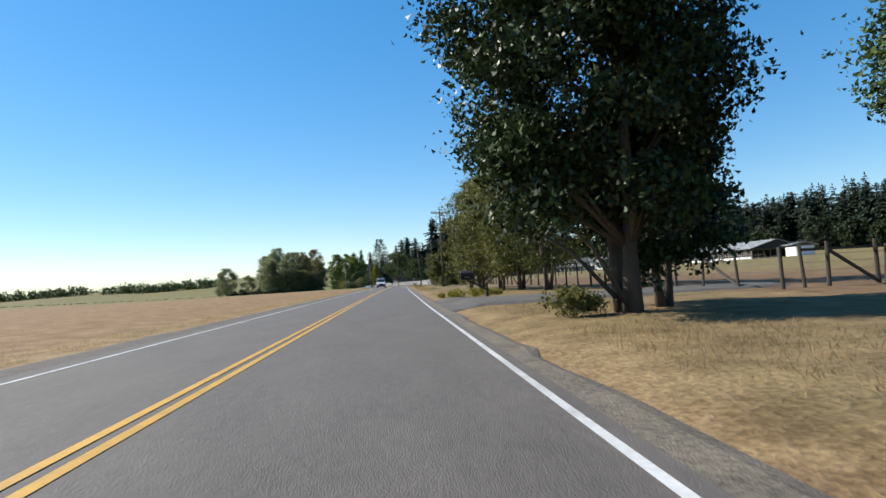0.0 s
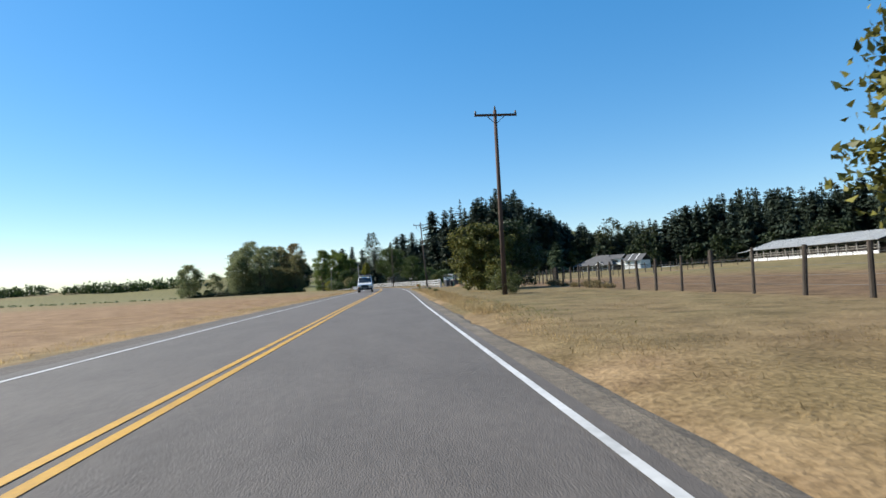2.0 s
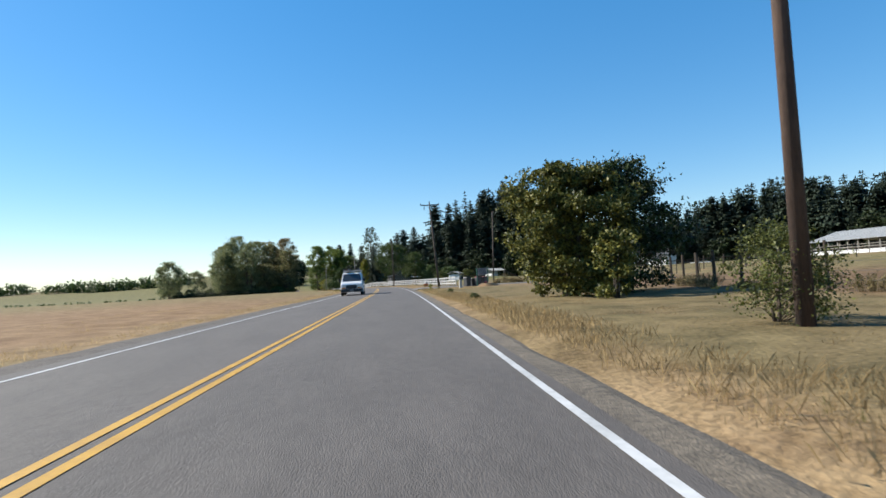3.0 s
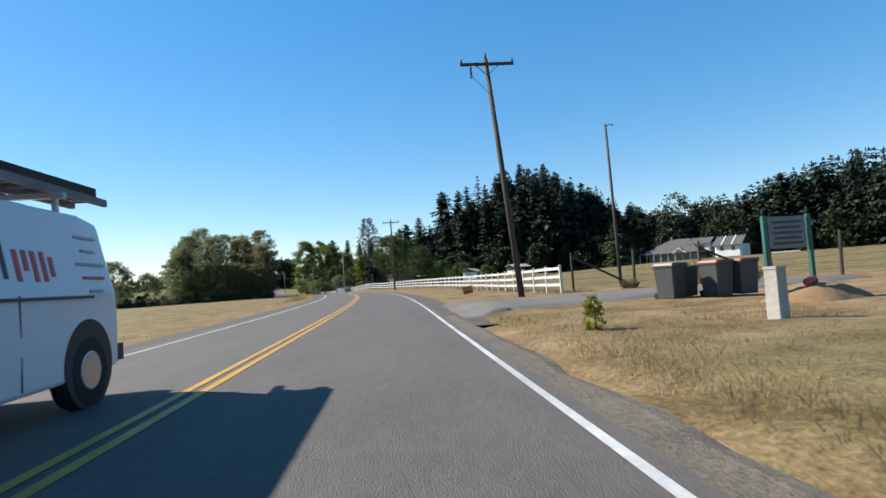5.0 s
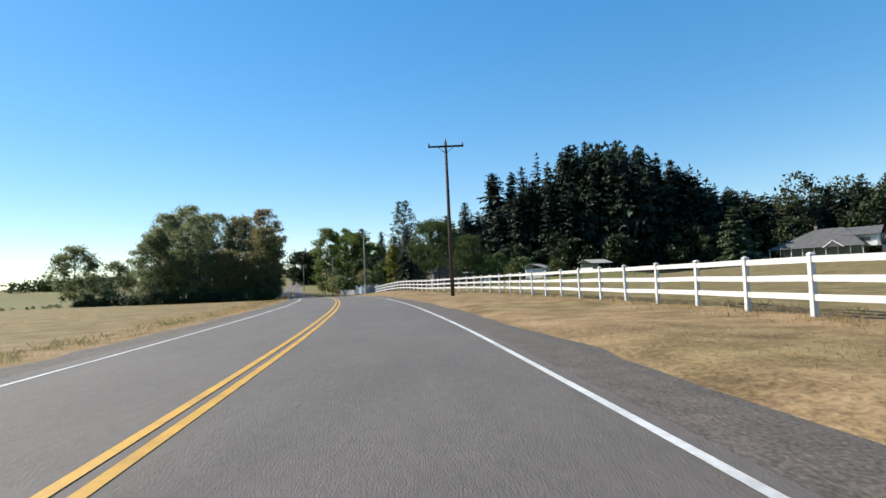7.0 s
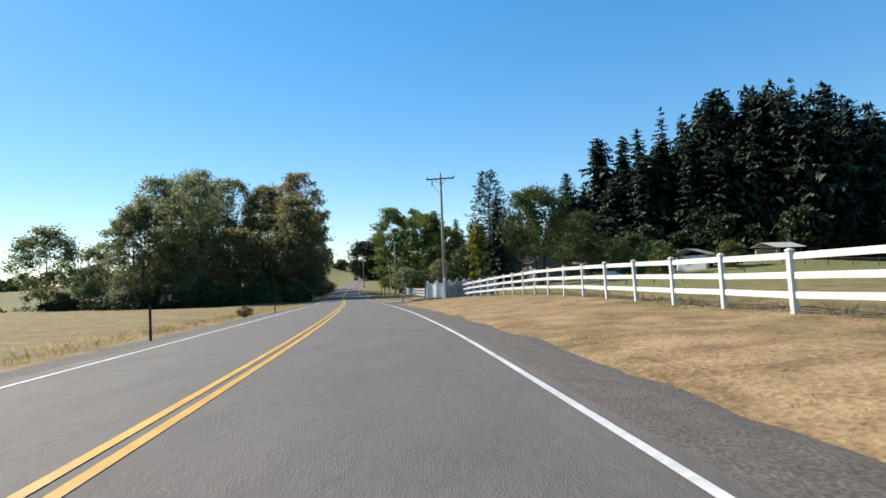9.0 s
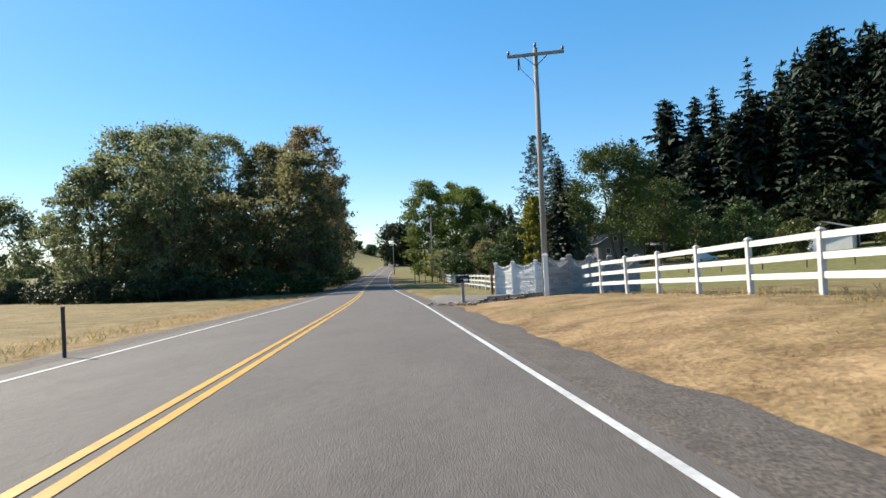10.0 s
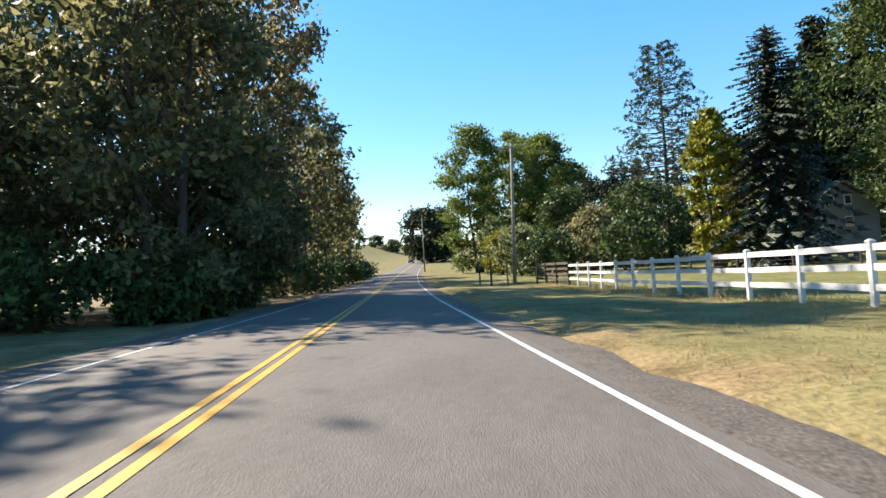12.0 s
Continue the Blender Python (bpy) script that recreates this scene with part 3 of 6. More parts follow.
def fir_parts(seed, height, spread_r, whorls=24, per=6, bare=0.05, droop=0.3, segs=4, prof=0.66, thin=1.0, tuft=1.0, wood=True):
    """Tapered trunk, and tiers of drooping boughs set with flat sprays, as an array (n, 4, 3)."""
    rng = np.random.default_rng(seed)
    trunk = Build()
    if wood:
        trunk.tube([(0, 0, 0), (0, 0, height * 0.5), (0, 0, height * 0.99)], [height * 0.014, height * 0.008, 0.02], 7)
    out = []
    for i in range(whorls):
        f0 = bare + (0.985 - bare) * (i / whorls) ** 0.9
        for j in range(per):
            if rng.random() > thin:
                continue
            f = min(0.985, f0 + rng.uniform(-0.1, 1.1) * (0.985 - bare) / whorls)
            a = 2 * math.pi * (j + rng.random()) / per + i * 2.4
            lump = 1 + 0.4 * noise.noise((f * 5, math.cos(a) * 1.2 + seed, math.sin(a) * 1.2))
            br = (spread_r * (1 - f) ** prof * (0.5 + 0.6 * rng.random()) * min(1, 0.75 + f * 2.5) + 0.014 * height) * lump
            d, e = np.array([math.cos(a), math.sin(a), 0]), np.array([-math.sin(a), math.cos(a), 0])
            z0 = f * height
            rise = 0.25 * ease(f, 0.55, 1.0) - droop * (1 - 0.6 * f)
            t = (np.arange(segs) + 0.5) / segs
            c = d * (br * t)[:, None] + np.array([0, 0, 1]) * (z0 + br * (rise * t ** 1.3))[:, None]
            for k in range(segs):
                w = tuft * (br * (0.44 - 0.26 * t[k]) + 0.006 * height) * (0.8 + 0.5 * rng.random())
                ln_ = br * 0.75 / segs
                for sgn in (-1, 1):
                    tip = c[k] + e * (sgn * w) + d * (ln_ * 0.9) + np.array([0, 0, -w * rng.uniform(0.1, 1.1)])
                    out.append([c[k] - d * ln_ * 0.8, c[k] + e * (sgn * w * 0.55) - d * (0.1 * ln_) + np.array([0, 0, -0.05 * w]), tip, c[k] + d * ln_])
            tip = d * (br * 1.12) + np.array([0, 0, z0 + br * rise * 1.15])
            out.append([c[-1] - e * 0.1 * br, c[-1] + np.array([0, 0, -0.09 * br]), tip, c[-1] + e * 0.1 * br])
    top = np.array([0, 0, height])
    for j in range(4):
        a = j * math.pi / 2
        d = np.array([math.cos(a), math.sin(a), 0]) * 0.012 * height
        out.append([top * 0.955, top * 0.97 + d, top * 1.005, top * 0.97 - d * 0.3])
    return trunk, np.array(out)


def conifer(at, label, leaf, seed, group="", bark=None, **kw):
    wood, quads = fir_parts(seed, **kw)
    t = thing("conifer", (at[0], at[1], land_z(at[0], at[1]) - 0.1), label, "conifer", group)
    part("trunk", wood, bark or BARK, t, "straight dark trunk", smooth=True)
    part("crown", quad_mesh("crown", quads, leaf), leaf, t)
    return t


def scatter_copies(kinds, spots, seed, lo=0.8, hi=1.15):
    rng = random.Random(seed)
    for k, (x, y) in enumerate(spots):
        f = rng.uniform(lo, hi)
        src = kinds[rng.randrange(len(kinds))]
        copy_thing(src, pose(x, y, land_z(x, y) - 0.15, 0, 0, rng.uniform(0, 360)) @ Matrix.Diagonal((f, f, f * rng.uniform(0.92, 1.1), 1)))


# big dark maple at the farm driveway
broadleaf((5.75, 13.6), "large dark-leaved maple with two trunks beside the driveway", LEAF_MAPLE, 11, height=12.5, crown_r=3.05, crown_base=2.5,
          trunk_r=0.2, leaves=100000, leaf_size=0.145, clumps=330, forks=2, shape=0.55, clump_r=0.26, ragged=0.25, crown_off=(-0.75, 0), limb_step=4)
broadleaf((7.5, 15.3), "low dark-leaved tree crowding the maple", LEAF_MAPLE, 13, height=6.2, crown_r=2.1, crown_base=1.1, trunk_r=0.12, leaves=24000, leaf_size=0.15, clumps=110, forks=2, shape=0.7, clump_r=0.27, limb_step=4)
broadleaf((18.0, 14.5), "dark-leaved tree beside the paddock corner", LEAF_DARK, 12, height=11.5, crown_r=3.6, crown_base=5.2, trunk_r=0.22, leaves=15000, leaf_size=0.18, clumps=110, clump_r=0.24, limb_step=4)
# fruit trees on the verge
for x, y, h, r, cb, sd, lf in ((7.4, 54.3, 4.9, 1.85, 0.7, 21, LEAF_FRUIT), (7.3, 46.8, 9.3, 3.2, 0.9, 22, LEAF_FRUIT), (9.3, 41.0, 10.5, 3.5, 1.4, 23, LEAF_FRUIT),
                               (8.1, 42.2, 9.0, 2.8, 1.5, 24, LEAF_FRUIT), (9.9, 36.0, 10.0, 3.6, 1.5, 25, LEAF_OLIVE), (13.6, 30.3, 11.0, 3.4, 4.2, 26, LEAF_OLIVE)):
    broadleaf((x, y), "olive-green fruit tree standing on the dry grass verge", lf, sd, group="fruit trees on the verge", height=h, crown_r=r, crown_base=cb,
              trunk_r=0.04 + 0.0075 * h, leaves=int(3300 * h), leaf_size=0.122, clumps=170, shape=1.0, clump_r=0.21, ragged=0.7, forks=3, limb_step=3)
# round bush behind the utility pole; the added dark one paints its shaded half
broadleaf((11.0, 99.6), "added dark bush standing for the shaded right half of the bush", LEAF_MAPLE, 131, name="bush", category="bush", height=6.0, crown_r=2.6, crown_base=0.1, trunk_r=0.16,
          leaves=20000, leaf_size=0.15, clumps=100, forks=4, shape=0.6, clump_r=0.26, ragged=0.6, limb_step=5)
broadleaf((8.3, 98.2), "broad round olive-green bush on the verge", LEAF_FRUIT, 31, name="bush", category="bush", height=5.7, crown_r=2.1, crown_base=0.2, trunk_r=0.14,
          leaves=36000, leaf_size=0.14, clumps=120, forks=4, shape=0.6, clump_r=0.25, ragged=0.8, limb_step=4)
broadleaf((8.9, 94.6), "small yellow-green sapling before the bush", LEAF_FRUIT, 39, name="bush", category="bush", height=2.6, crown_r=0.8, crown_base=0.1, trunk_r=0.04,
          leaves=3500, leaf_size=0.14, clumps=30, forks=3, clump_r=0.35, ragged=0.8)
broadleaf((7.3, 83.7), "low browning bush at the foot of the pole", LEAF_OLIVE, 32, name="bush", category="bush", height=1.75, crown_r=1.0, crown_base=0.05, trunk_r=0.03,
          leaves=7500, leaf_size=0.05, clumps=40, forks=3, clump_r=0.35)
broadleaf((4.3, 13.4), "dry low shrub beside the maple trunk", WEED, 33, name="bush", category="bush", height=0.75, crown_r=0.6, crown_base=0.05, trunk_r=0.02,
          leaves=2600, leaf_size=0.08, clumps=30, forks=3, clump_r=0.35)
def wispy_weed(at, h, r, seed, label, stem, group="weeds by the driveway", n=110):
    """A clump of thin upright stems that fan out, with small leaves up their length."""
    rng = np.random.default_rng(seed)
    a, rr = rng.random(n) * 2 * math.pi, r * rng.random(n) ** 0.6
    base = np.stack([np.cos(a) * rr * 0.7, np.sin(a) * rr * 0.7, np.zeros(n)], 1)
    tip = np.stack([np.cos(a) * rr, np.sin(a) * rr, h * (0.55 + 0.5 * rng.random(n)) * (1 - 0.35 * (rr / r) ** 2)], 1)
    side_ = np.stack([-np.sin(a), np.cos(a), np.zeros(n)], 1) * 0.006
    mid = base * 0.4 + tip * 0.6 + np.array([0, 0, 0.08 * h])
    out = [np.stack([base - side_, base + side_, mid + side_, mid - side_], 1), np.stack([mid - side_, mid + side_, tip + side_ * 0.5, tip - side_ * 0.5], 1)]
    for k in range(5):
        f = 0.3 + 0.7 * rng.random(n)[:, None]
        c = base * (1 - f) + tip * f + np.array([0, 0, 0.05 * h])
        u, w = rng.normal(size=(n, 3)) * 0.035, rng.normal(size=(n, 3)) * 0.014
        out.append(np.stack([c - u, c + w, c + u, c - w], 1))
    t = thing("weed_clump", (at[0], at[1], land_z(at[0], at[1]) - 0.02), label, "weed", group)
    part("tuft", quad_mesh("tuft", np.concatenate(out), stem), stem, t)
    return t


for x, y, h, sd in ((3.45, 33.2, 0.5, 34), (3.6, 31.9, 0.55, 35), (4.6, 32.2, 0.62, 36), (5.4, 32.6, 0.55, 37), (2.75, 33.5, 0.3, 38), (3.6, 34.5, 0.4, 39), (6.1, 33.2, 0.42, 43), (3.9, 35.6, 0.3, 44)):
    wispy_weed((x, y), h, h * 0.85, sd, "wispy yellow-green weed clump in the dry grass", LEAF_YELLOW)

# the grove left of the road
grove = [(-67.8, 318, 17.5, 5.6, LEAF_GROVE_B), (-43.4, 326, 19, 5.2, LEAF_GROVE), (-45.8, 336, 25.5, 5.2, LEAF_BROWN), (-51.5, 333, 22.5, 5.0, LEAF_GROVE), (-57.5, 317, 21.5, 5.8, LEAF_GROVE_B), (-66, 322, 23.0, 6.0, LEAF_GROVE_B), (-58, 332, 24, 6.5, LEAF_GROVE_B), (-67, 336, 27, 7.0, LEAF_GROVE_B), (-75, 343, 23, 6.5, LEAF_GROVE_B),
         (-56, 346, 25, 6.0, LEAF_GROVE), (-52.3, 358, 22, 5.2, LEAF_GROVE), (-56.3, 370, 20, 5.2, LEAF_GROVE), (-61, 384, 18, 5.2, LEAF_GROVE), (-65.5, 398, 16, 5.0, LEAF_GROVE_B), (-71, 414, 13, 4.5, LEAF_GROVE_B),
         (-52, 322, 13, 5.0, LEAF_GROVE), (-64, 326, 12, 5.0, LEAF_GROVE_B), (-46, 336, 12, 3.6, LEAF_GROVE_B)]
for k, (x, y, h, r, lf) in enumerate(grove):
    broadleaf((x, y), "tall backlit roadside tree with late-summer foliage in a dense grove", lf, 50 + k, group="grove beside the road", height=h, crown_r=r, crown_base=1.6 if h > 14 else 0.6,
              trunk_r=0.012 * h + 0.05, leaves=16500 if y < 337 and x > -70 else 7000, leaf_size=0.335 if y < 337 and x > -70 else 0.49, clumps=210, forks=2, shape=0.85, clump_r=0.215, ragged=0.6, limb_step=3)
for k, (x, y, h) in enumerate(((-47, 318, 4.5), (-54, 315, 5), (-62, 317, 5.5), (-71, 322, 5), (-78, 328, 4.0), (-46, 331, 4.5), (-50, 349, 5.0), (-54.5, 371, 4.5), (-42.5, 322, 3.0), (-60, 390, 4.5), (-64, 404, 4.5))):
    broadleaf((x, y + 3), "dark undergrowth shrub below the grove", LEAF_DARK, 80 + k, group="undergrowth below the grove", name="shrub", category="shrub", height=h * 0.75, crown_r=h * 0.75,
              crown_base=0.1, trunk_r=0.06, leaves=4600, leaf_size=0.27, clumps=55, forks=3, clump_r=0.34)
# shrub row added in dark leaves to stand for the grove's shadow band
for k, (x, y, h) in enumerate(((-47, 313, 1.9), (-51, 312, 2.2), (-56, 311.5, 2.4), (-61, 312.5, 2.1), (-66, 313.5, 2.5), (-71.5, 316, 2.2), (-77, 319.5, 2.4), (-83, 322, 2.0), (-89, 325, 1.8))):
    broadleaf((x, y), "low dark shrub added for the shadow band before the grove", LEAF_SHADE, 500 + k, group="undergrowth below the grove", name="shrub", category="shrub", height=h, crown_r=2.9, crown_base=0.0, trunk_r=0.04,
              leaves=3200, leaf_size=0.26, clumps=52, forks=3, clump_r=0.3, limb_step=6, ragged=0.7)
for k, (x, y, h) in enumerate(((-81.3, 325.6, 11.5), (-72, 325, 8), (-86.5, 331, 4.0), (-89.5, 327, 3.2))):
    broadleaf((x, y), "low leafy tree at the field edge of the grove", LEAF_GROVE_B, 190 + k, group="grove beside the road", height=h, crown_r=h * 0.32 if h > 10 else h * 0.5, crown_base=0.3, trunk_r=0.12, leaves=5000, leaf_size=0.36, clumps=60, forks=2, clump_r=0.3, ragged=0.5)
broadleaf((-94.2, 328.8), "lone rounded tree at the edge of the field", LEAF_GROVE_B, 97, height=16.1, crown_r=5.6, crown_base=2.0, trunk_r=0.25, leaves=9000, leaf_size=0.42, clumps=80, forks=1, clump_r=0.27, ragged=0.5)
for k, (x, y, h) in enumerate(((24.5, 338, 5.5), (37.5, 340, 5.0))):
    broadleaf((x, y), "small round green tree beside the animal sheds", LEAF_OLIVE, 170 + k, group="trees beside the sheds", height=h, crown_r=2.6, crown_base=0.4, trunk_r=0.1, leaves=4500, leaf_size=0.28, clumps=50, clump_r=0.3)
for k, (s, y, h) in enumerate(((-9.5, 350, 2.6), (-9.0, 364, 2.2), (-9.5, 380, 2.6), (-8.6, 338, 1.8), (-10, 398, 2.8))):
    broadleaf((place(s, y), y), "yellow-green roadside shrub below the grove", LEAF_OLIVE, 180 + k, group="roadside shrubs", name="shrub", category="shrub", height=h, crown_r=h * 0.6, crown_base=0.05, trunk_r=0.04, leaves=2600, leaf_size=0.22, clumps=36, forks=3, clump_r=0.34)
broadleaf((-103, 352), "small tree beyond the field", LEAF_GROVE_B, 98, height=9, crown_r=4.5, crown_base=1.0, trunk_r=0.2, leaves=6000, leaf_size=0.42, clumps=60, clump_r=0.3)
broadleaf((-20.9, 257.8), "low dry weed at the field's edge", LEAF_BROWN, 99, name="weed_clump", category="weed", height=0.6, crown_r=0.4, crown_base=0.05, trunk_r=0.015, leaves=1500, leaf_size=0.08, clumps=30, forks=3, clump_r=0.35)

broadleaf((place(-7.6, 326), 326), "pale grey-green shrub standing at the road edge", LEAF_GROVE_B, 101, name="shrub", category="shrub", height=3.4, crown_r=1.5, crown_base=0.1, trunk_r=0.04, leaves=4200, leaf_size=0.16, clumps=50, forks=4, clump_r=0.32, ragged=0.7)


def open_pine(at, label, seed, height, spread_r):
    """A pine: pointed open crown, limbs bare near the trunk, tufts of long needles towards their ends."""
    rng = np.random.default_rng(seed)
    wood, out = Build(), []
    wood.tube([(0, 0, 0), (0.1, 0, height * 0.5), (0, 0.1, height * 0.985)], [0.42, 0.24, 0.03], 8)
    for i in range(150):
        f = 0.2 + 0.775 * (i / 150) ** 0.9
        a = i * 2.4 + rng.uniform(-0.5, 0.5)
        br = spread_r * ((1 - f) / 0.8) ** 0.62 * rng.uniform(0.55, 1.12) + 0.5
        rise = rng.uniform(-0.12, 0.16) + 0.5 * max(0, f - 0.55)
        d, e = np.array([math.cos(a), math.sin(a), 0]), np.array([-math.sin(a), math.cos(a), 0])
        root = np.array([0, 0, f * height])
        bend = e * rng.uniform(-0.18, 0.18) * br
        tip = root + d * br + np.array([0, 0, br * rise])
        mid = root + d * br * 0.55 + bend + np.array([0, 0, br * rise * 0.35])
        wood.tube([tuple(root), tuple(mid), tuple(tip)], [0.03 + 0.011 * br, 0.02 + 0.006 * br, 0.012], 4)
        spots = [(1 - q) ** 2 * root + 2 * q * (1 - q) * (mid * 2 - (root + tip) / 2) + q * q * tip for q in rng.uniform(0.42, 1.04, 6 + int(br * 1.6))]
        for c in spots:
            c = c + rng.normal(size=3) * (0.1 + 0.05 * br)
            for k in range(11):
                u = rng.normal(size=3) + d * 0.5 + np.array([0, 0, 0.45])
                u *= rng.uniform(0.28, 0.5) / np.linalg.norm(u)
                w = np.cross(u, rng.normal(size=3))
                w *= 0.07 / max(np.linalg.norm(w), 1e-6)
                out.append([c, c + u * 0.6 - w, c + u, c + u * 0.6 + w])
    t = thing("conifer", (at[0], at[1], land_z(at[0], at[1]) - 0.1), label, "conifer", "")
    part("trunk", wood, BARK, t, "straight grey-brown trunk and bare limbs", smooth=True)
    part("crown", quad_mesh("crown", np.array(out), NEEDLES_PINE), NEEDLES_PINE, t)
    return t


# trees right of the road beyond the second fence
right_trees = [(-39.0, 398, 24.5, 6.3, LEAF_GREEN, 1.0), (-32.5, 407, 24.8, 6.2, LEAF_GREEN, 0.95), (-23, 412, 18.5, 5.6, LEAF_GREEN, 1.0), (-27.8, 399, 22.0, 6.0, LEAF_GREEN, 0.95), (-20, 390, 13, 4.6, LEAF_SHADE, 1.0),
               (-11.4, 361, 15.0, 2.5, LEAF_YELLOW, 1.1), (2.4, 354, 21.4, 7.3, LEAF_MID, 0.8), (-6, 366, 10, 4.2, LEAF_GROVE, 1.0), (-33.5, 380, 6, 2.8, LEAF_YELLOW, 1.0), (-22, 372, 7.5, 3.4, LEAF_GROVE, 1.0), (-33, 384, 8, 4.2, LEAF_DARK, 0.9), (-25, 386, 11.5, 4.8, LEAF_DARK, 0.9), (-15.5, 381, 11, 4.8, LEAF_DARK, 0.9), (-2, 384, 16, 5.6, LEAF_MID, 0.9), (-32, 391, 6, 3.5, LEAF_GROVE_B, 0.9), (-27, 367, 5, 3.4, LEAF_DARK, 0.9), (-18.5, 366, 6, 3.6, LEAF_DARK, 0.9), (-4, 371, 7, 4, LEAF_DARK, 0.9), (14, 391, 9, 5, LEAF_DARK, 0.9), (24, 384, 10, 5, LEAF_DARK, 0.9), (-12, 388, 11, 5, LEAF_DARK, 0.9), (32, 372, 8, 4.5, LEAF_DARK, 0.9),
               (-30.5, 372, 6.0, 3.0, LEAF_GROVE_B, 1.0), (14, 372, 17, 6.5, LEAF_MID, 0.9), (22, 352, 9, 4.0, LEAF_DARK, 1.0)]
for k, (x, y, h, r, lf, sh) in enumerate(right_trees):
    broadleaf((x, y), {id(LEAF_MID): "broad shady green leafy tree", id(LEAF_YELLOW): "slender yellow-green young tree", id(LEAF_GREEN): "tall bright green leafy tree"}.get(id(lf), "dull green tree among denser woods"), lf, 120 + k,
              group="trees beyond the fence", height=h, crown_r=r, crown_base=(7.2 if r > 7 else 4.6) if lf is LEAF_MID else 0.9 if h > 14 else 0.4, trunk_r=0.011 * h + 0.05, leaves=int(1600 + (560 if lf is LEAF_GREEN else 700 if lf is LEAF_MID else 340) * h), leaf_size=0.34 if lf is LEAF_MID else 0.46 if h > 14 else 0.38, clumps=130, forks=2 if h > 14 else 1,
              shape=sh, clump_r=0.25, ragged=0.5, limb_step=4)
open_pine((-8.9, 395.7), "tall open pine with long bare-stemmed boughs of blue-green needles", 140, 34.5, 10.2)
conifer((-6.6, 359.0), "dense dark spruce beside the fence", NEEDLES_SPRUCE, 141, height=21.9, spread_r=5.0, whorls=52, bare=0.03, per=12, tuft=0.36, droop=0.5, segs=10, prof=0.52)
conifer((-17, 392), "narrow browning conifer among the leafy trees", LEAF_OLIVE_DARK, 142, height=16.8, spread_r=3.4, whorls=30, bare=0.04, per=9, tuft=0.5, droop=0.35, segs=6)
broadleaf((-67.6, 490), "far rounded dark oak on the hill", LEAF_SHADE, 150, height=17.8, crown_r=8.2, crown_base=1.5, trunk_r=0.5, leaves=14000, leaf_size=0.8, clumps=110, forks=2, shape=0.7, clump_r=0.36, ragged=0.2)
for k, (x, y) in enumerate(((-100, 590), (-112, 596), (-90, 600), (-124, 604), (-60, 610), (-45, 600))):
    broadleaf((x, y), "far dark tree on the ridge", LEAF_DARK, 160 + k, group="trees on the ridge", height=6.5, crown_r=4.5, crown_base=0.1, trunk_r=0.25, leaves=2500, leaf_size=0.8, clumps=40, clump_r=0.3)

# the fir wood on the slope
edge = [(6, 412), (30, 402), (52, 385), (75, 372), (105, 372), (140, 355), (172, 330), (196, 285), (212, 225), (226, 150), (236, 60), (240, -30)]
# how high the wood's skyline stands along that edge, as a share of the way
run = np.concatenate([[0], np.cumsum([math.hypot(b[0] - a[0], b[1] - a[1]) for a, b in zip(edge, edge[1:])])])
CREST = [(0, 24), (8, 29), (16, 33), (26, 35), (37, 39), (43, 47), (50, 51), (66, 50), (76, 50), (86, 46), (96, 43.5), (106, 38), (116, 29), (130, 27), (142, 28), (155, 30.5), (168, 34), (180, 37.5), (194, 41), (214, 38), (232, 37), (246, 35), (270, 40), (310, 38), (420, 36), (620, 36)]


def edge_normals():
    """Outward directions at the corners of the wood's edge."""
    seg = []
    for (xa, ya), (xb, yb) in zip(edge, edge[1:]):
        n = Vector((yb - ya, xa - xb)).normalized()
        if n.x * (xa + xb) / 2 + n.y * ((ya + yb) / 2 - 150) < 0:
            n = -n
        seg.append(n)
    return [seg[0]] + [(a + b).normalized() for a, b in zip(seg, seg[1:])] + [seg[-1]]


EDGE_N = edge_normals()


def in_wood(k, t, depth):
    """A point in the wood: a share t along edge piece k, a depth behind the edge."""
    n = EDGE_N[k].lerp(EDGE_N[k + 1], t)
    return edge[k][0] + (edge[k + 1][0] - edge[k][0]) * t + n.x * depth, edge[k][1] + (edge[k + 1][1] - edge[k][1]) * t + n.y * depth


def crest(k, t, depth):
    """Height over the plain to which tree tops reach there."""
    c = float(np.interp(run[k] + t * (run[k + 1] - run[k]), *zip(*CREST)))
    return c + (c - 2) * max(depth, 0) / 290


firs = [conifer((x, y), label, NEEDLES, 200 + k, group="fir wood", height=h, spread_r=r, whorls=w, per=p_, droop=dr, thin=th, bare=0.08, segs=4, prof=0.42 if k == 0 else 0.54)
        for k, (x, y, h, r, w, p_, dr, th, label) in enumerate((
            (32.1, 440.6, 34, 8.8, 28, 7, 0.30, 0.95, "tall broad dark fir standing clear of the wood"), (41.3, 441.3, 30.5, 7.8, 30, 6, 0.38, 0.9, "tall narrow dark fir standing clear of the wood"),
            (45.9, 437.6, 31, 6.3, 28, 5, 0.42, 0.85, "thin ragged dark fir standing clear of the wood"), (80.2, 450.8, 32.3, 6.0, 30, 7, 0.32, 0.95, "tall dark fir on the crest of the slope"),
            (90, 434.6, 29.8, 6.2, 30, 7, 0.30, 1.0, "full dark fir on the crest of the slope")))]
conifer((49.7, 420), "old fir with a sparse broken crown", NEEDLES, 206, group="fir wood", height=38.5, spread_r=5.6, whorls=22, per=5, thin=0.6, bare=0.3, segs=4)
conifer((16.6, 414), "dense pointed dark cedar beside the leafy trees", NEEDLES_SPRUCE, 207, group="fir wood", height=30.5, spread_r=7.0, whorls=40, per=10, droop=0.15, prof=0.6, bare=0.02, segs=5, tuft=0.6)
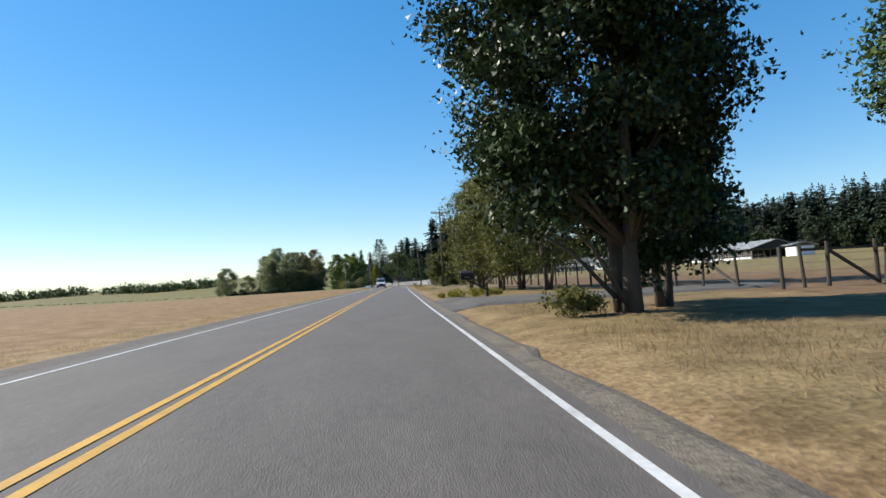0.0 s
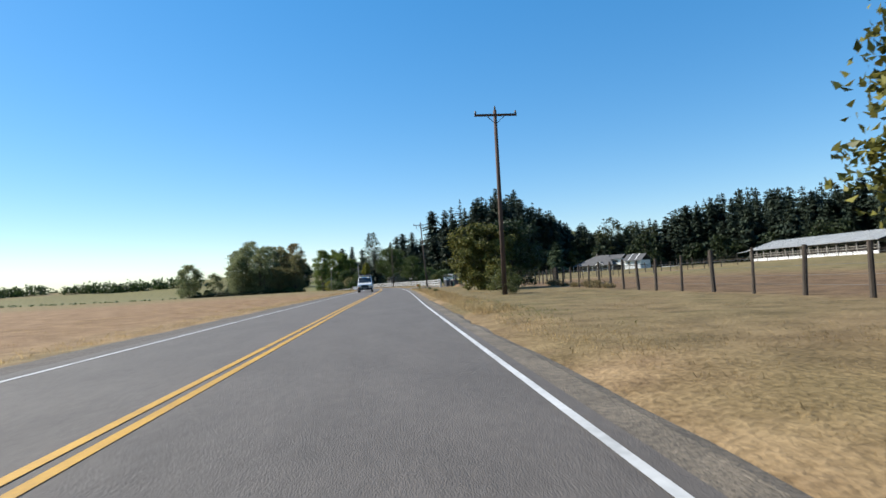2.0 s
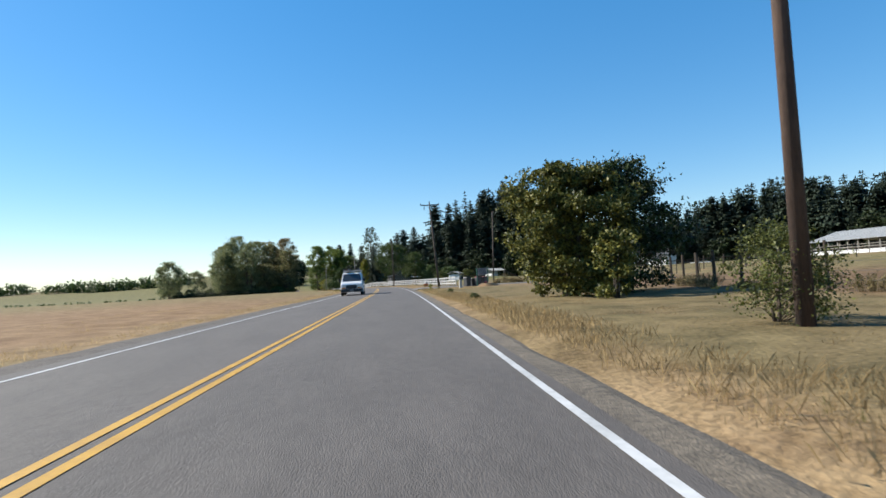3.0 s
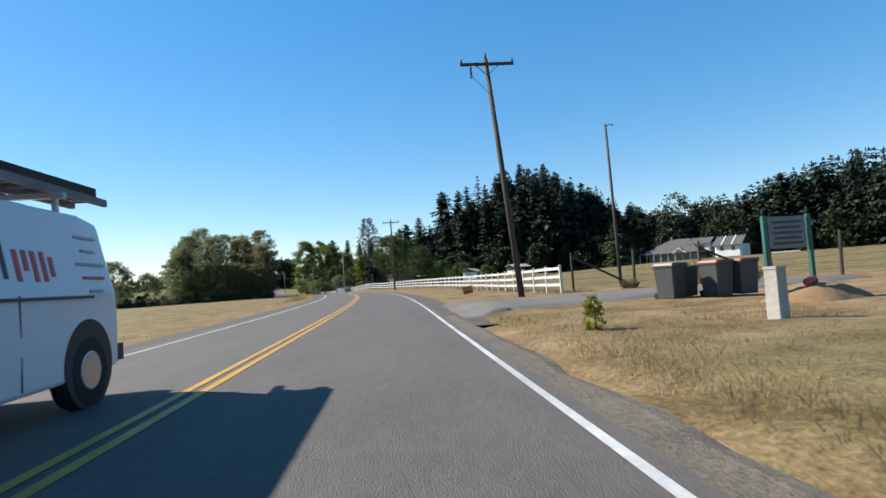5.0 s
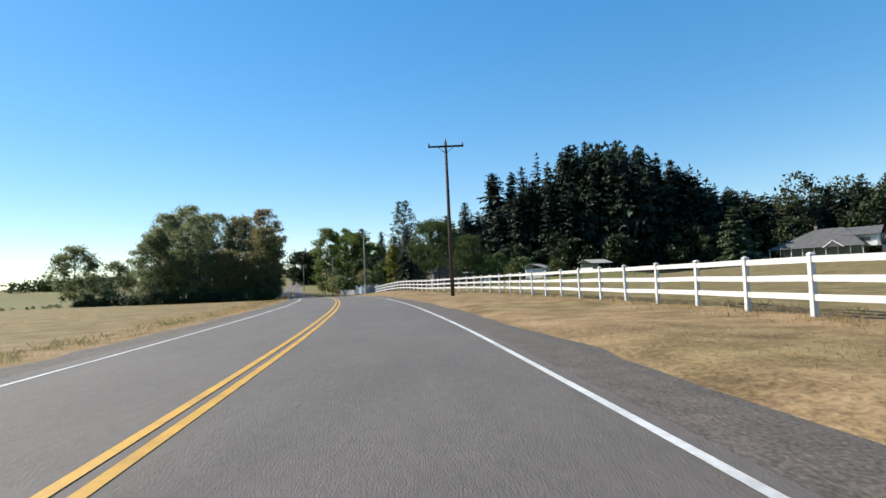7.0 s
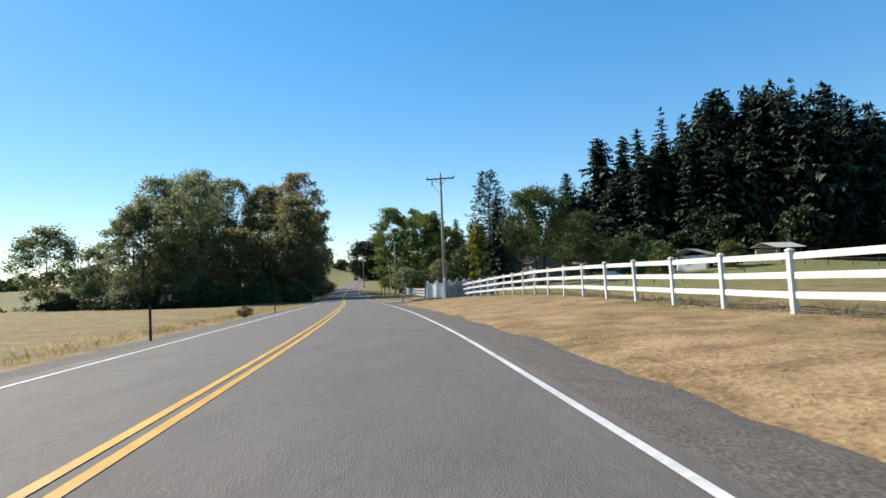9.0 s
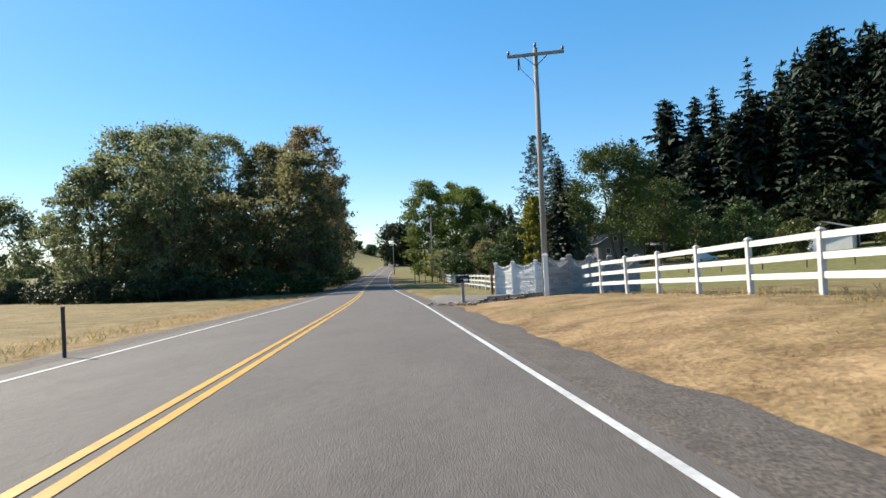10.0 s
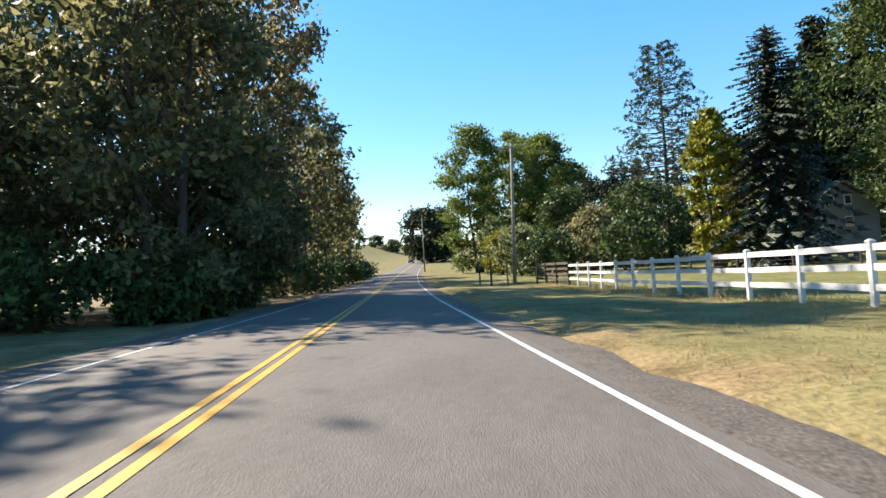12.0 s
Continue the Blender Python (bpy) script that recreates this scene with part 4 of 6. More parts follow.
conifer((87, 333), "feathery light green cedar before the fir wood", NEEDLES_PINE, 208, height=19.5, spread_r=7.0, whorls=20, per=9, droop=0.25, prof=0.55, bare=0.03, segs=6, tuft=0.7)
rng_f = random.Random(5)
FIR_H = {o.name: h for o, h in zip(firs, (34, 30.5, 31, 32.3, 29.8))}
for k in range(len(edge) - 1):
    ln_ = run[k + 1] - run[k]
    for row in range(2):
        d = rng_f.uniform(0, 4)
        while d < ln_:
            depth = 2 + row * 9 + rng_f.uniform(-3, 3)
            x, y = in_wood(k, d / ln_, depth)
            tall = crest(k, d / ln_, depth) * (rng_f.choice((0.62, 0.74, 0.84, 0.92)) if row == 0 else rng_f.choice((0.82, 0.88, 0.94, 1.0))) - land_z(x, y)
            src = firs[rng_f.randrange(5)]
            f = max(tall, 11) / FIR_H[src.name]
            g = f ** 0.5 * rng_f.uniform(0.82, 1.12)
            tagged(copy_thing(src, pose(x, y, land_z(x, y) - 0.2, 0, 0, rng_f.uniform(0, 360)) @ Matrix.Diagonal((g, g, f, 1))), "dark fir in the wood on the slope")
            d += (5.4 + 0.9 * row) * rng_f.uniform(0.6, 1.5)
for x, y, f in ((-30, 436, 0.78), (-22, 428, 0.58), (-12, 424, 0.58), (-3, 418, 0.6), (-42, 440, 0.82), (-8, 432, 0.6), (11, 672, 1.44), (15.5, 597, 1.22), (-31, 559, 1.0), (4, 640, 1.2), (-24, 600, 0.95)):
    tagged(copy_thing(firs[int(x + 60) % 5], pose(x, y, land_z(x, y) - 0.2, 0, 0, x * 7) @ Matrix.Diagonal((f, f, f, 1))), "small dark fir behind the roadside trees")


def fir_wood(seed):
    """The deeper rows of the fir wood, which nobody could count, as one mesh."""
    rng = np.random.default_rng(seed)
    kinds = [fir_parts(210 + k, 1.0, 0.17 + 0.02 * k, whorls=11, per=5, bare=0.12, segs=2, tuft=1.65, thin=0.9, wood=False)[1] for k in range(4)]
    out = []
    for k in range(len(edge) - 1):
        ln_ = run[k + 1] - run[k]
        for row in range(5):
            for i in range(int((ln_ + row * 3) / (4.2 if k < 7 else 5.6))):
                t, depth = rng.random(), 14 + row * 7 + rng.normal() * 3
                x, y = in_wood(k, t, depth)
                z = land_z(x, y) - 0.2
                f = max(12, crest(k, t, depth) * rng.choice((0.78, 0.85, 0.9, 0.95, 1.0)) - z)
                a = rng.random() * 2 * math.pi
                m = np.array([[math.cos(a), -math.sin(a), 0], [math.sin(a), math.cos(a), 0], [0, 0, 1]])
                g = 26 + 0.25 * f
                out.append(kinds[rng.integers(0, 4)] @ m.T * np.array([g, g, f]) + np.array([x, y, z]))
    return tagged(new("fir_wood", quad_mesh("fir_wood", np.concatenate(out), NEEDLES)), "dense dark fir wood covering the slope", "woods", kind="stuff")


fir_wood(77)
wood_edge = [broadleaf((x, y), label, leaf, 230 + k, group="leafy trees before the fir wood", height=h, crown_r=r, crown_base=0.6, trunk_r=0.25,
                       leaves=1250, leaf_size=1.05, clumps=56, clump_r=0.27, ragged=0.6, limb_step=5)
             for k, (x, y, h, r, leaf, label) in enumerate(((66, 371, 13, 5.5, LEAF_SHADE, "dark leafy tree at the edge of the fir wood"), (120, 358, 17, 7, LEAF_SHADE, "dark leafy tree at the edge of the fir wood"),
                                                            (30, 394, 11, 4.6, LEAF_SHADE, "dark leafy tree at the edge of the fir wood"), (133, 372, 29, 9.5, LEAF_OLIVE_DARK, "tall rounded olive-dark leafy tree before the firs")))]
for x, y, f in ((143, 366, 0.92), (150, 357, 0.82), (112, 370, 0.72), (124, 364, 0.85)):
    copy_thing(wood_edge[3], pose(x, y, land_z(x, y) - 0.15, 0, 0, x * 11) @ Matrix.Diagonal((f, f, f, 1)))
es = []
for (xa, ya), (xb, yb) in zip(edge, edge[1:]):
    for i in range(int(math.hypot(xb - xa, yb - ya) / 6.5)):
        t = rng_f.random()
        es.append((xa + (xb - xa) * t + rng_f.uniform(-6, 2), ya + (yb - ya) * t + rng_f.uniform(-8, 0)))
scatter_copies(wood_edge[:3], es, 8, 0.6, 1.2)


def far_woods(name, points, height, label, seed, leaf, every=0.35):
    """A distant belt of trees as one mesh of leaf clumps."""
    rng = np.random.default_rng(seed)
    cs, rs = [], []
    for (xa, ya), (xb, yb) in zip(points, points[1:]):
        n = int(math.hypot(xb - xa, yb - ya) / (height * every))
        for i in range(n):
            t = (i + rng.random()) / n
            x, y = xa + (xb - xa) * t, ya + (yb - ya) * t + rng.normal() * 4
            h = height * (0.6 + 0.5 * rng.random())
            for f in (0.15, 0.45, 0.75):
                cs.append((x + rng.normal() * h * 0.15, y + rng.normal() * h * 0.15, land_z(x, y) + h * f))
                rs.append(h * 0.62 * (1.15 - 0.55 * f))
    q = leaf_cloud(rng, np.array(cs), np.array(rs), len(cs) * 34, height * 0.22)
    return tagged(new(name, quad_mesh(name, q, leaf)), label, "woods", kind="stuff")


far_woods("field_hedge", [(-97, 329), (-180, 334), (-300, 341), (-420, 348)], 1.1, "low dark weeds between the stubble and the green field", 303, LEAF_DARK, 1.6)
far_woods("far_woods", [(-620, 505), (-480, 530), (-350, 545), (-285, 548)], 8.5, "dark far belt of trees across the fields", 300, LEAF_DARK)
far_woods("far_woods", [(-262, 545), (-220, 540), (-150, 520)], 8, "dark hedge of trees beyond the green field", 301, LEAF_DARK)
far_woods("far_woods", [(-900, 900), (-600, 980), (-300, 1000), (-60, 980), (200, 900)], 9, "far wooded skyline", 302, LEAF_DARK)


# ---- utility poles ----
def utility_pole(at, height, lean, label, wood=None, arm=2.6, arm_turn=0.0, arm_drop=0.35, r=0.15, drops=False, bracket=False):
    z = land_z(at[0], at[1]) - 0.1
    t = thing("utility_pole", (at[0], at[1], z), label, "utility pole", "utility poles")
    top = Vector((lean[0], lean[1], height))
    part("pole", Build().tube([(0, 0, 0), top * 0.5, top], [r, r * 0.85, r * 0.68], 12), wood or POLE_WOOD, t, smooth=True)
    if arm:
        c = top * (1 - arm_drop / height)
        d = Vector((math.cos(arm_turn), math.sin(arm_turn), 0)) * arm / 2
        a = part("crossarm", Build().beam(c - d + Vector((0, -0.16, 0)), c + d + Vector((0, -0.16, 0)), 0.10, 0.13), wood or POLE_WOOD, t)
        for e in (-0.95, 0.95):
            part("insulator", Build().tube([c + d * e + Vector((0, -0.16, 0.06)), c + d * e + Vector((0, -0.16, 0.14)), c + d * e + Vector((0, -0.16, 0.26))], [0.03, 0.065, 0.045], 8), BIN_GREY, a, "grey porcelain insulator", smooth=True)
            part("brace", Build().beam(c + d * e * 0.45 + Vector((0, -0.16, -0.05)), c - Vector((0, 0.14, 0.55)), 0.03, 0.03), BIN_GREY, t, "flat steel brace")
        part("insulator", Build().tube([top, top + Vector((0, 0, 0.1)), top + Vector((0, 0, 0.25))], [0.03, 0.065, 0.045], 8), BIN_GREY, t, "grey porcelain insulator", smooth=True)
    if bracket:
        part("bracket", Build().tube([top * 0.985, top * 0.99 + Vector((0.35, 0, 0.1)), top * 0.985 + Vector((0.6, 0, 0.05))], [0.03, 0.03, 0.06], 6), BIN_GREY, t, "short grey lamp bracket")
    if drops:
        part("drop_wire", Build().tube([c - d * 0.6, c - d * 0.55 - Vector((0, 0.1, 0.6)), c - d * 0.1 - Vector((0, 0.2, 1.3)), top * 0.82 - Vector((0, 0.2, 0))], [0.012] * 4, 5), PLASTIC, t, "hanging black wire")
        part("fuse", Build().tube([c - d * 0.6 - Vector((0, 0.05, 0.1)), c - d * 0.62 - Vector((0, 0.1, 0.65))], [0.05, 0.04], 6), PLASTIC, t, "dark fuse holder")
    return t


utility_pole((7.18, 82.85), 11.35, (0.0, -0.05), "brown wooden utility pole with a crossarm on the verge", drops=False)
utility_pole((7.1, 149.9), 11.7, (-0.65, 1.2), "leaning brown utility pole beside the driveway", wood=POLE_GREY, drops=True)
utility_pole((1.62, 216.9), 11.4, (0.0, 0.0), "brown wooden utility pole beside the white fence", wood=POLE_GREY)
utility_pole((-11.68, 279.05), 11.6, (0.1, 0.0), "pale grey utility pole beside the white gateway", wood=PALE_WOOD, drops=True)
utility_pole((-29.9, 351.5), 11.6, (0.5, -1.2), "pale utility pole in front of the trees", wood=PALE_WOOD, arm=2.6)
utility_pole((16.8, 162.0), 11.9, (0.9, 2.6), "thin bare pole with a small lamp bracket beyond the wire fence", wood=POLE_GREY, arm=0, r=0.12, bracket=True)
utility_pole((-52.5, 415.0), 11.0, (0.0, 0.0), "far utility pole before the trees", wood=PALE_WOOD, arm=2.4)


# ---- white rail fences ----
def white_fence(points, label, spacing=2.44, height=1.4, sink=0.12, end_post=True):
    """Three-rail fence along ground points; every post and rail a piece of its own."""
    pts = [Vector(p) for p in points]
    lens = [(b - a).length for a, b in zip(pts, pts[1:])]
    total = sum(lens)
    n = round(total / spacing)
    spots = []
    for i in range(n + 1):
        d = total * i / n
        for a, b, l in zip(pts, pts[1:], lens):
            if d <= l + 1e-6:
                p = a.lerp(b, min(1, d / l))
                break
            d -= l
        spots.append(Vector((p.x, p.y, land_z(p.x, p.y))))
    f = thing("rail_fence", spots[0], label, "fence", kind="")
    rng = random.Random(len(spots))
    o = spots[0]
    post = Build().box((0.12, 0.12, height + sink - 0.05)).box((0.15, 0.15, 0.03), at=(0, 0, height + sink - 0.05)).box((0.14, 0.14, 0.04), at=(0, 0, height + sink - 0.02), taper=0.3).mesh("post", FENCE_WHITE)
    for i, p in enumerate(spots):
        if i == n and not end_post:
            continue
        q = spots[min(i + 1, n)] - spots[max(i - 1, 0)]
        ob = new("post", post)
        ob.parent = f
        ob.matrix_basis = pose(*(p - o - Vector((0, 0, sink))), rng.uniform(-1.2, 1.2), rng.uniform(-1.2, 1.2), math.degrees(math.atan2(q.y, q.x)) + rng.uniform(-2, 2))
    for i in range(n):
        a, b = spots[i] - o, spots[i + 1] - o
        for h in (0.42, 0.83, 1.25):
            j = rng.uniform(-0.012, 0.012)
            part("rail", Build().beam(a + Vector((0, 0, h + j)), b + Vector((0, 0, h - j)), 0.045, 0.145), FENCE_WHITE, f)
    return f


F1 = [(9.68, 152.2), (9.25, 165), (9.0, 176), (8.65, 184), (8.2, 192), (7.1, 202), (5.5, 214), (3.3, 226), (-0.4, 240), (-3.3, 252.5), (-5.35, 261.5), (-7.4, 269.8), (-8.84, 275.0), (-9.5, 277.2), (-10.0, 279.35)]
F2 = [(-13.2, 291.2), (-15.3, 298.0), (-17.3, 305.5), (-20.6, 319), (-23.2, 330), (-25.65, 340.4)]
white_fence(F1, "white painted three-rail fence along the road", 2.392, end_post=False)
white_fence(F2, "white painted three-rail fence beyond the gateway", 2.21)


# ---- the white gateway: two scalloped wing walls ----
def wall_panel(parent_thing, a, b, rng, bricks, paint):
    """One bay between posts a and b: stacked stone courses, a hollow-curved coping and small balusters."""
    a, b = Vector(a), Vector(b)
    d = (b - a)
    ln_, ang = d.length, math.atan2(d.y, d.x)
    n = 11
    bay = part("bay", Build().box((ln_ - 0.16, 0.10, 1.54), pose(0, 0, 0, 0, 0, math.degrees(ang)), at=(a + b) / 2), paint, parent_thing)
    for row in range(n):
        x = 0.10 - 0.2 * rng.random()
        h = 1.54 / n
        while x < ln_ - 0.12:
            w = rng.choice((0.3, 0.45, 0.7, 1.0, 1.3)) * rng.uniform(0.85, 1.15)
            w = min(w, ln_ - 0.1 - x)
            if w > 0.1 and x + w > 0.15:
                c = a + d * ((max(x, 0.1) + (x + w)) / 2 / ln_) + Vector((0, 0, 0.05 + row * h))
                ob = new("stone", rng.choice(bricks))
                ob.parent = bay
                ob.matrix_basis = Matrix.Translation(c) @ pose(0, 0, 0, rng.uniform(-1, 1), 0, math.degrees(ang)) @ Matrix.Diagonal((w - 0.012, rng.uniform(0.92, 1.35), h * rng.uniform(0.9, 0.98), 1))
            x += w
    curve = [a + d * t + Vector((0, 0, 2.08 - 0.27 * math.sin(math.pi * t) ** 0.9)) for t in np.linspace(0.05, 0.95, 13)]
    under = [a + d * t + Vector((0, 0, 1.97 - 0.40 * math.sin(math.pi * t) ** 0.9)) for t in np.linspace(0.05, 0.95, 13)]
    fill = Build()
    nrm = Vector((-d.y, d.x, 0)).normalized() * 0.045
    for i in range(12):
        p, q = a + d * (0.05 + 0.9 * i / 12), a + d * (0.05 + 0.9 * (i + 1) / 12)
        lo = Vector((0, 0, 1.5))
        v = [p + lo - nrm, q + lo - nrm, under[i + 1] - nrm, under[i] - nrm, p + lo + nrm, q + lo + nrm, under[i + 1] + nrm, under[i] + nrm]
        fill.add(v, [(0, 1, 2, 3), (7, 6, 5, 4), (3, 2, 6, 7), (0, 4, 5, 1)])
    part("shoulder_panel", fill, paint, bay)
    part("coping_rail", Build().tube(curve, [0.035] * 13, 6), paint, bay)
    for i in range(1, 12):
        part("baluster", Build().tube([under[i], (under[i] + curve[i]) / 2, curve[i] + Vector((0, 0, 0.06))], [0.032, 0.042, 0.03], 6), paint, bay)


def gateway(points, label, seed, paint=None, drop=0.06):
    paint = paint or WALL_WHITE
    pts = [Vector((x, y, land_z(x, y) - drop)) for x, y in points]
    o = pts[0]
    g = thing("wing_wall", o, label, "wall", "white gateway")
    rng = random.Random(seed)
    bulge = [(-0.052, 0.0), (-0.064, 0.10), (-0.066, 0.88), (-0.052, 1.0), (0.052, 1.0), (0.066, 0.88), (0.064, 0.10), (0.052, 0.0)]
    bricks = []
    for k in range(5):
        bl = Build()
        for i, x in enumerate((-0.5, -0.2, 0.15, 0.5)):
            g0 = rng.uniform(0.9, 1.0) if i in (0, 3) else rng.uniform(0.95, 1.14)
            bl.v += [(x, y * g0, 0.05 * rng.uniform(-1, 1) + z) for y, z in bulge]
            if i:
                bl.f += [(8 * i - 8 + j, 8 * i - 8 + (j + 1) % 8, 8 * i + (j + 1) % 8, 8 * i + j) for j in range(8)]
        bl.f += [tuple(range(7, -1, -1)), tuple(range(24, 32))]
        bricks.append(bl.mesh("stone", paint))
    for p in pts:
        q = p - o
        part("pillar", Build().box((0.21, 0.21, 2.08), at=q).box((0.29, 0.29, 0.05), at=q + Vector((0, 0, 2.08))).box((0.26, 0.26, 0.06), at=q + Vector((0, 0, 2.13)), taper=0.55), WALL_WHITE if p is pts[0] else paint, g)
    for a, b in zip(pts, pts[1:]):
        wall_panel(g, a - o, b - o, rng, bricks, paint)
    return g


gateway([(-14.62, 289.75), (-13.47, 288.81), (-12.03, 287.99), (-10.38, 287.56), (-8.7, 287.5)], "white scalloped stone-pattern wing wall at the driveway", 3)
gateway([(-11.66, 278.5), (-10.53, 279.7), (-9.47, 280.97), (-8.38, 282.2), (-6.93, 283.0)], "weathered scalloped stone-pattern wing wall beside the pole, greyed for its shaded side", 4, WALL_GREY, 0.28)
t_ = thing("steel_post", (-14.9, 289.63, land_z(-14.9, 289.63)), "rusty brown square steel post beside the white wall", "post")
part("post", Build().box((0.14, 0.14, 2.15)), RUST, t_)
# grey board gate at the end of the second fence
g_ = thing("board_gate", (-25.65, 340.4, land_z(-25.65, 340.4)), "weathered grey board gate at the fence's end", "gate")
for i in range(4):
    part("post", Build().box((0.16, 0.16, 1.55), at=(-0.75 * i, 2.4 * i, -0.1)), POST_WOOD, g_)
for h in (0.35, 0.7, 1.05, 1.4):
    part("board", Build().beam((0, 0, h), (-2.25, 7.2, h), 0.04, 0.16), POST_WOOD, g_)


# ---- mailboxes ----
def mailbox(at, turn, label, diagonal=False, post_mat=None, bars=True):
    t = thing("mailbox", (at[0], at[1], land_z(at[0], at[1]) - 0.05), label, "mailbox", "", turn)
    post_mat = post_mat or POST_WOOD
    if diagonal:
        part("post", Build().beam((0.7, 0, 0), (0.7, 0, 0.85), 0.1, 0.1), post_mat, t, "leaning wooden post")
        part("arm", Build().beam((0.78, 0, 0.42), (-0.45, 0, 1.07), 0.1, 0.1), post_mat, t, "slanting wooden arm")
        base = Vector((-0.33, 0, 1.10))
        w, l, h = 0.44, 0.66, 0.42
    else:
        part("post", Build().box((0.12, 0.12, 0.98)), post_mat, t, "squared pale wooden post")
        part("arm", Build().beam((-0.3, 0, 0.97), (0.3, 0, 0.97), 0.12, 0.1), BLACK_BOX, t)
        base = Vector((0, 0, 1.02))
        w, l, h = 0.24, 0.5, 0.2
    arch = [(-w / 2, 0), (w / 2, 0), (w / 2, h * 0.6)] + [(w / 2 * math.cos(a), h * 0.6 + w * 0.42 * math.sin(a)) for a in np.linspace(0.3, math.pi - 0.3, 7)] + [(-w / 2, h * 0.6)]
    tilt = pose(*base, 0, -15 if diagonal else 0, 90)
    box = part("box", Build().prism(arch, l, tilt), BLACK_BOX, t, "dark arched steel letter box")
    front = [(x * 1.04, z * 1.03) for x, z in arch]
    part("door", Build().prism(front, 0.03, tilt @ Matrix.Translation((0, l / 2 + 0.02, 0))), SIDING_GREY if diagonal else BLACK_BOX, box, "dull grey door" if diagonal else "")
    part("door", Build().prism(front, 0.03, tilt @ Matrix.Translation((0, -l / 2 - 0.02, 0))), BLACK_BOX, box)
    if bars:
        for i in range(4):
            part("number_bar", Build().box((0.035, 0.008, 0.075), tilt @ pose(-w / 2 - 0.006, -0.12 + 0.07 * i, h * 0.25, 0, 0, 90)), SIDING_GREY, box, "plain pale bar")
    else:
        part("flag", Build().box((0.02, 0.05, 0.2), at=base + Vector((0.1, -0.16, h * 0.8))).box((0.02, 0.12, 0.1), at=base + Vector((0.1, -0.2, h * 0.8 + 0.2))), BLACK_BOX, box)
    return t


mailbox((4.27, 30.3), -13, "large dark mailbox on a slanting wooden arm beside the driveway", diagonal=True)
mb = mailbox((-15.25, 276.85), 16, "black mailbox with a small ornament on a pale squared post", post_mat=PALE_WOOD)
part("ornament", Build().prism([(-0.10, 0.10), (-0.13, 0.13), (-0.15, 0.09), (-0.13, 0.08), (-0.09, 0.06), (-0.10, 0.0), (-0.08, 0.0), (-0.06, 0.05), (0.06, 0.05), (0.09, 0.0), (0.11, 0.0), (0.10, 0.06), (0.15, 0.08), (0.11, 0.10), (0.0, 0.095)], 0.02, pose(0, 0, 1.24)), BLACK_BOX, mb, "small dark cut-out ornament on top")
part("number_bar", Build().box((0.2, 0.01, 0.09), at=(0.13, -0.13, 1.0)), INK_WHITE, mb, "plain pale number bar")


# ---- wooden wire fences ----
def wire_fence(points, spacing, height, label, rails=0, seed=1, braces=()):
    pts = [Vector(p) for p in points]
    total = sum((b - a).length for a, b in zip(pts, pts[1:]))
    n = round(total / spacing)
    spots = []
    for i in range(n + 1):
        d = total * i / n
        for a, b in zip(pts, pts[1:]):
            l = (b - a).length
            if d <= l + 1e-6:
                p = a.lerp(b, min(1, d / l))
                break
            d -= l
        spots.append(Vector((p.x, p.y, land_z(p.x, p.y))))
    o = spots[0]
    f = thing("wire_fence", o, label, "fence")
    rng = random.Random(seed)
    tops = []
    for p in spots:
        h = height * rng.uniform(0.94, 1.06)
        q = p - o
        r = rng.uniform(0.055, 0.085)
        tip = q + Vector((rng.uniform(-0.08, 0.08), rng.uniform(-0.08, 0.08), h))
        part("post", Build().tube([q - Vector((0, 0, 0.1)), (q + tip) / 2, tip], [r * 1.08, r, r * 0.95], 8), POST_WOOD, f, smooth=False)
        tops.append((q, h))
    for h in (0.35, 0.65, 0.95, 1.25):
        part("wire", Build().tube([q + Vector((0, -0.05, h)) for q, _ in tops], [0.006] * len(tops), 4), BIN_GREY, f, "thin steel wire")
    for a, b in zip(tops, tops[1:]):
        if rails:
            part("rail", Build().beam(a[0] + Vector((0, 0, height * 0.9)), b[0] + Vector((0, 0, height * 0.9)), 0.05, 0.1), POST_WOOD, f)
    for i, j in braces:
        a, b = tops[i], tops[j]
        part("brace", Build().beam(a[0] + Vector((0, 0, 0.1)), b[0] + Vector((0, 0, height * 0.88)), 0.1, 0.1), POST_WOOD, f, "slanting wooden brace")
    return f


wire_fence([(18.5, 20.2), (16.3, 20.0)], 2.2, 1.65, "grey wooden corner posts of a wire fence", seed=2, braces=[(0, 1)])
wire_fence([(14.6, 20.2), (14.3, 26.0), (14.4, 31.5), (14.6, 36.5), (14.4, 41), (13.9, 50), (13.3, 63.5), (13.4, 76), (14.4, 86), (15.2, 98), (17.6, 108), (18.6, 118), (19.2, 128), (19.6, 139.5)], 2.55, 1.65,
          "weathered wooden post and wire fence round the dry paddock", seed=3, braces=[(1, 2), (4, 5)])
wire_fence([(15.4, 20.1), (30, 20.6), (60, 22)], 3.4, 1.6, "weathered wooden post and wire fence round the dry paddock", seed=9, rails=1)
wire_fence([(10.3, 152.3), (13.3, 152.2), (16.4, 151.3), (20.5, 149.5), (32, 149), (60, 150)], 3.1, 2.05, "tall dark posts of a wire fence beyond the driveway", seed=4, braces=[(1, 0), (3, 2)])
wire_fence([(19.9, 140.5), (34, 140), (60, 141)], 3.2, 1.75, "weathered wooden posts beside the driveway", seed=5, braces=[(1, 0)], rails=1)
wire_fence([(-15, 356), (0, 338), (10, 326), (30, 316)], 4.5, 1.5, "grey posts of a paddock fence", seed=6, rails=1)
wire_fence([(30, 352), (60, 322), (95, 285)], 3.6, 1.3, "grey rail fence before the farm house", seed=7, rails=1)
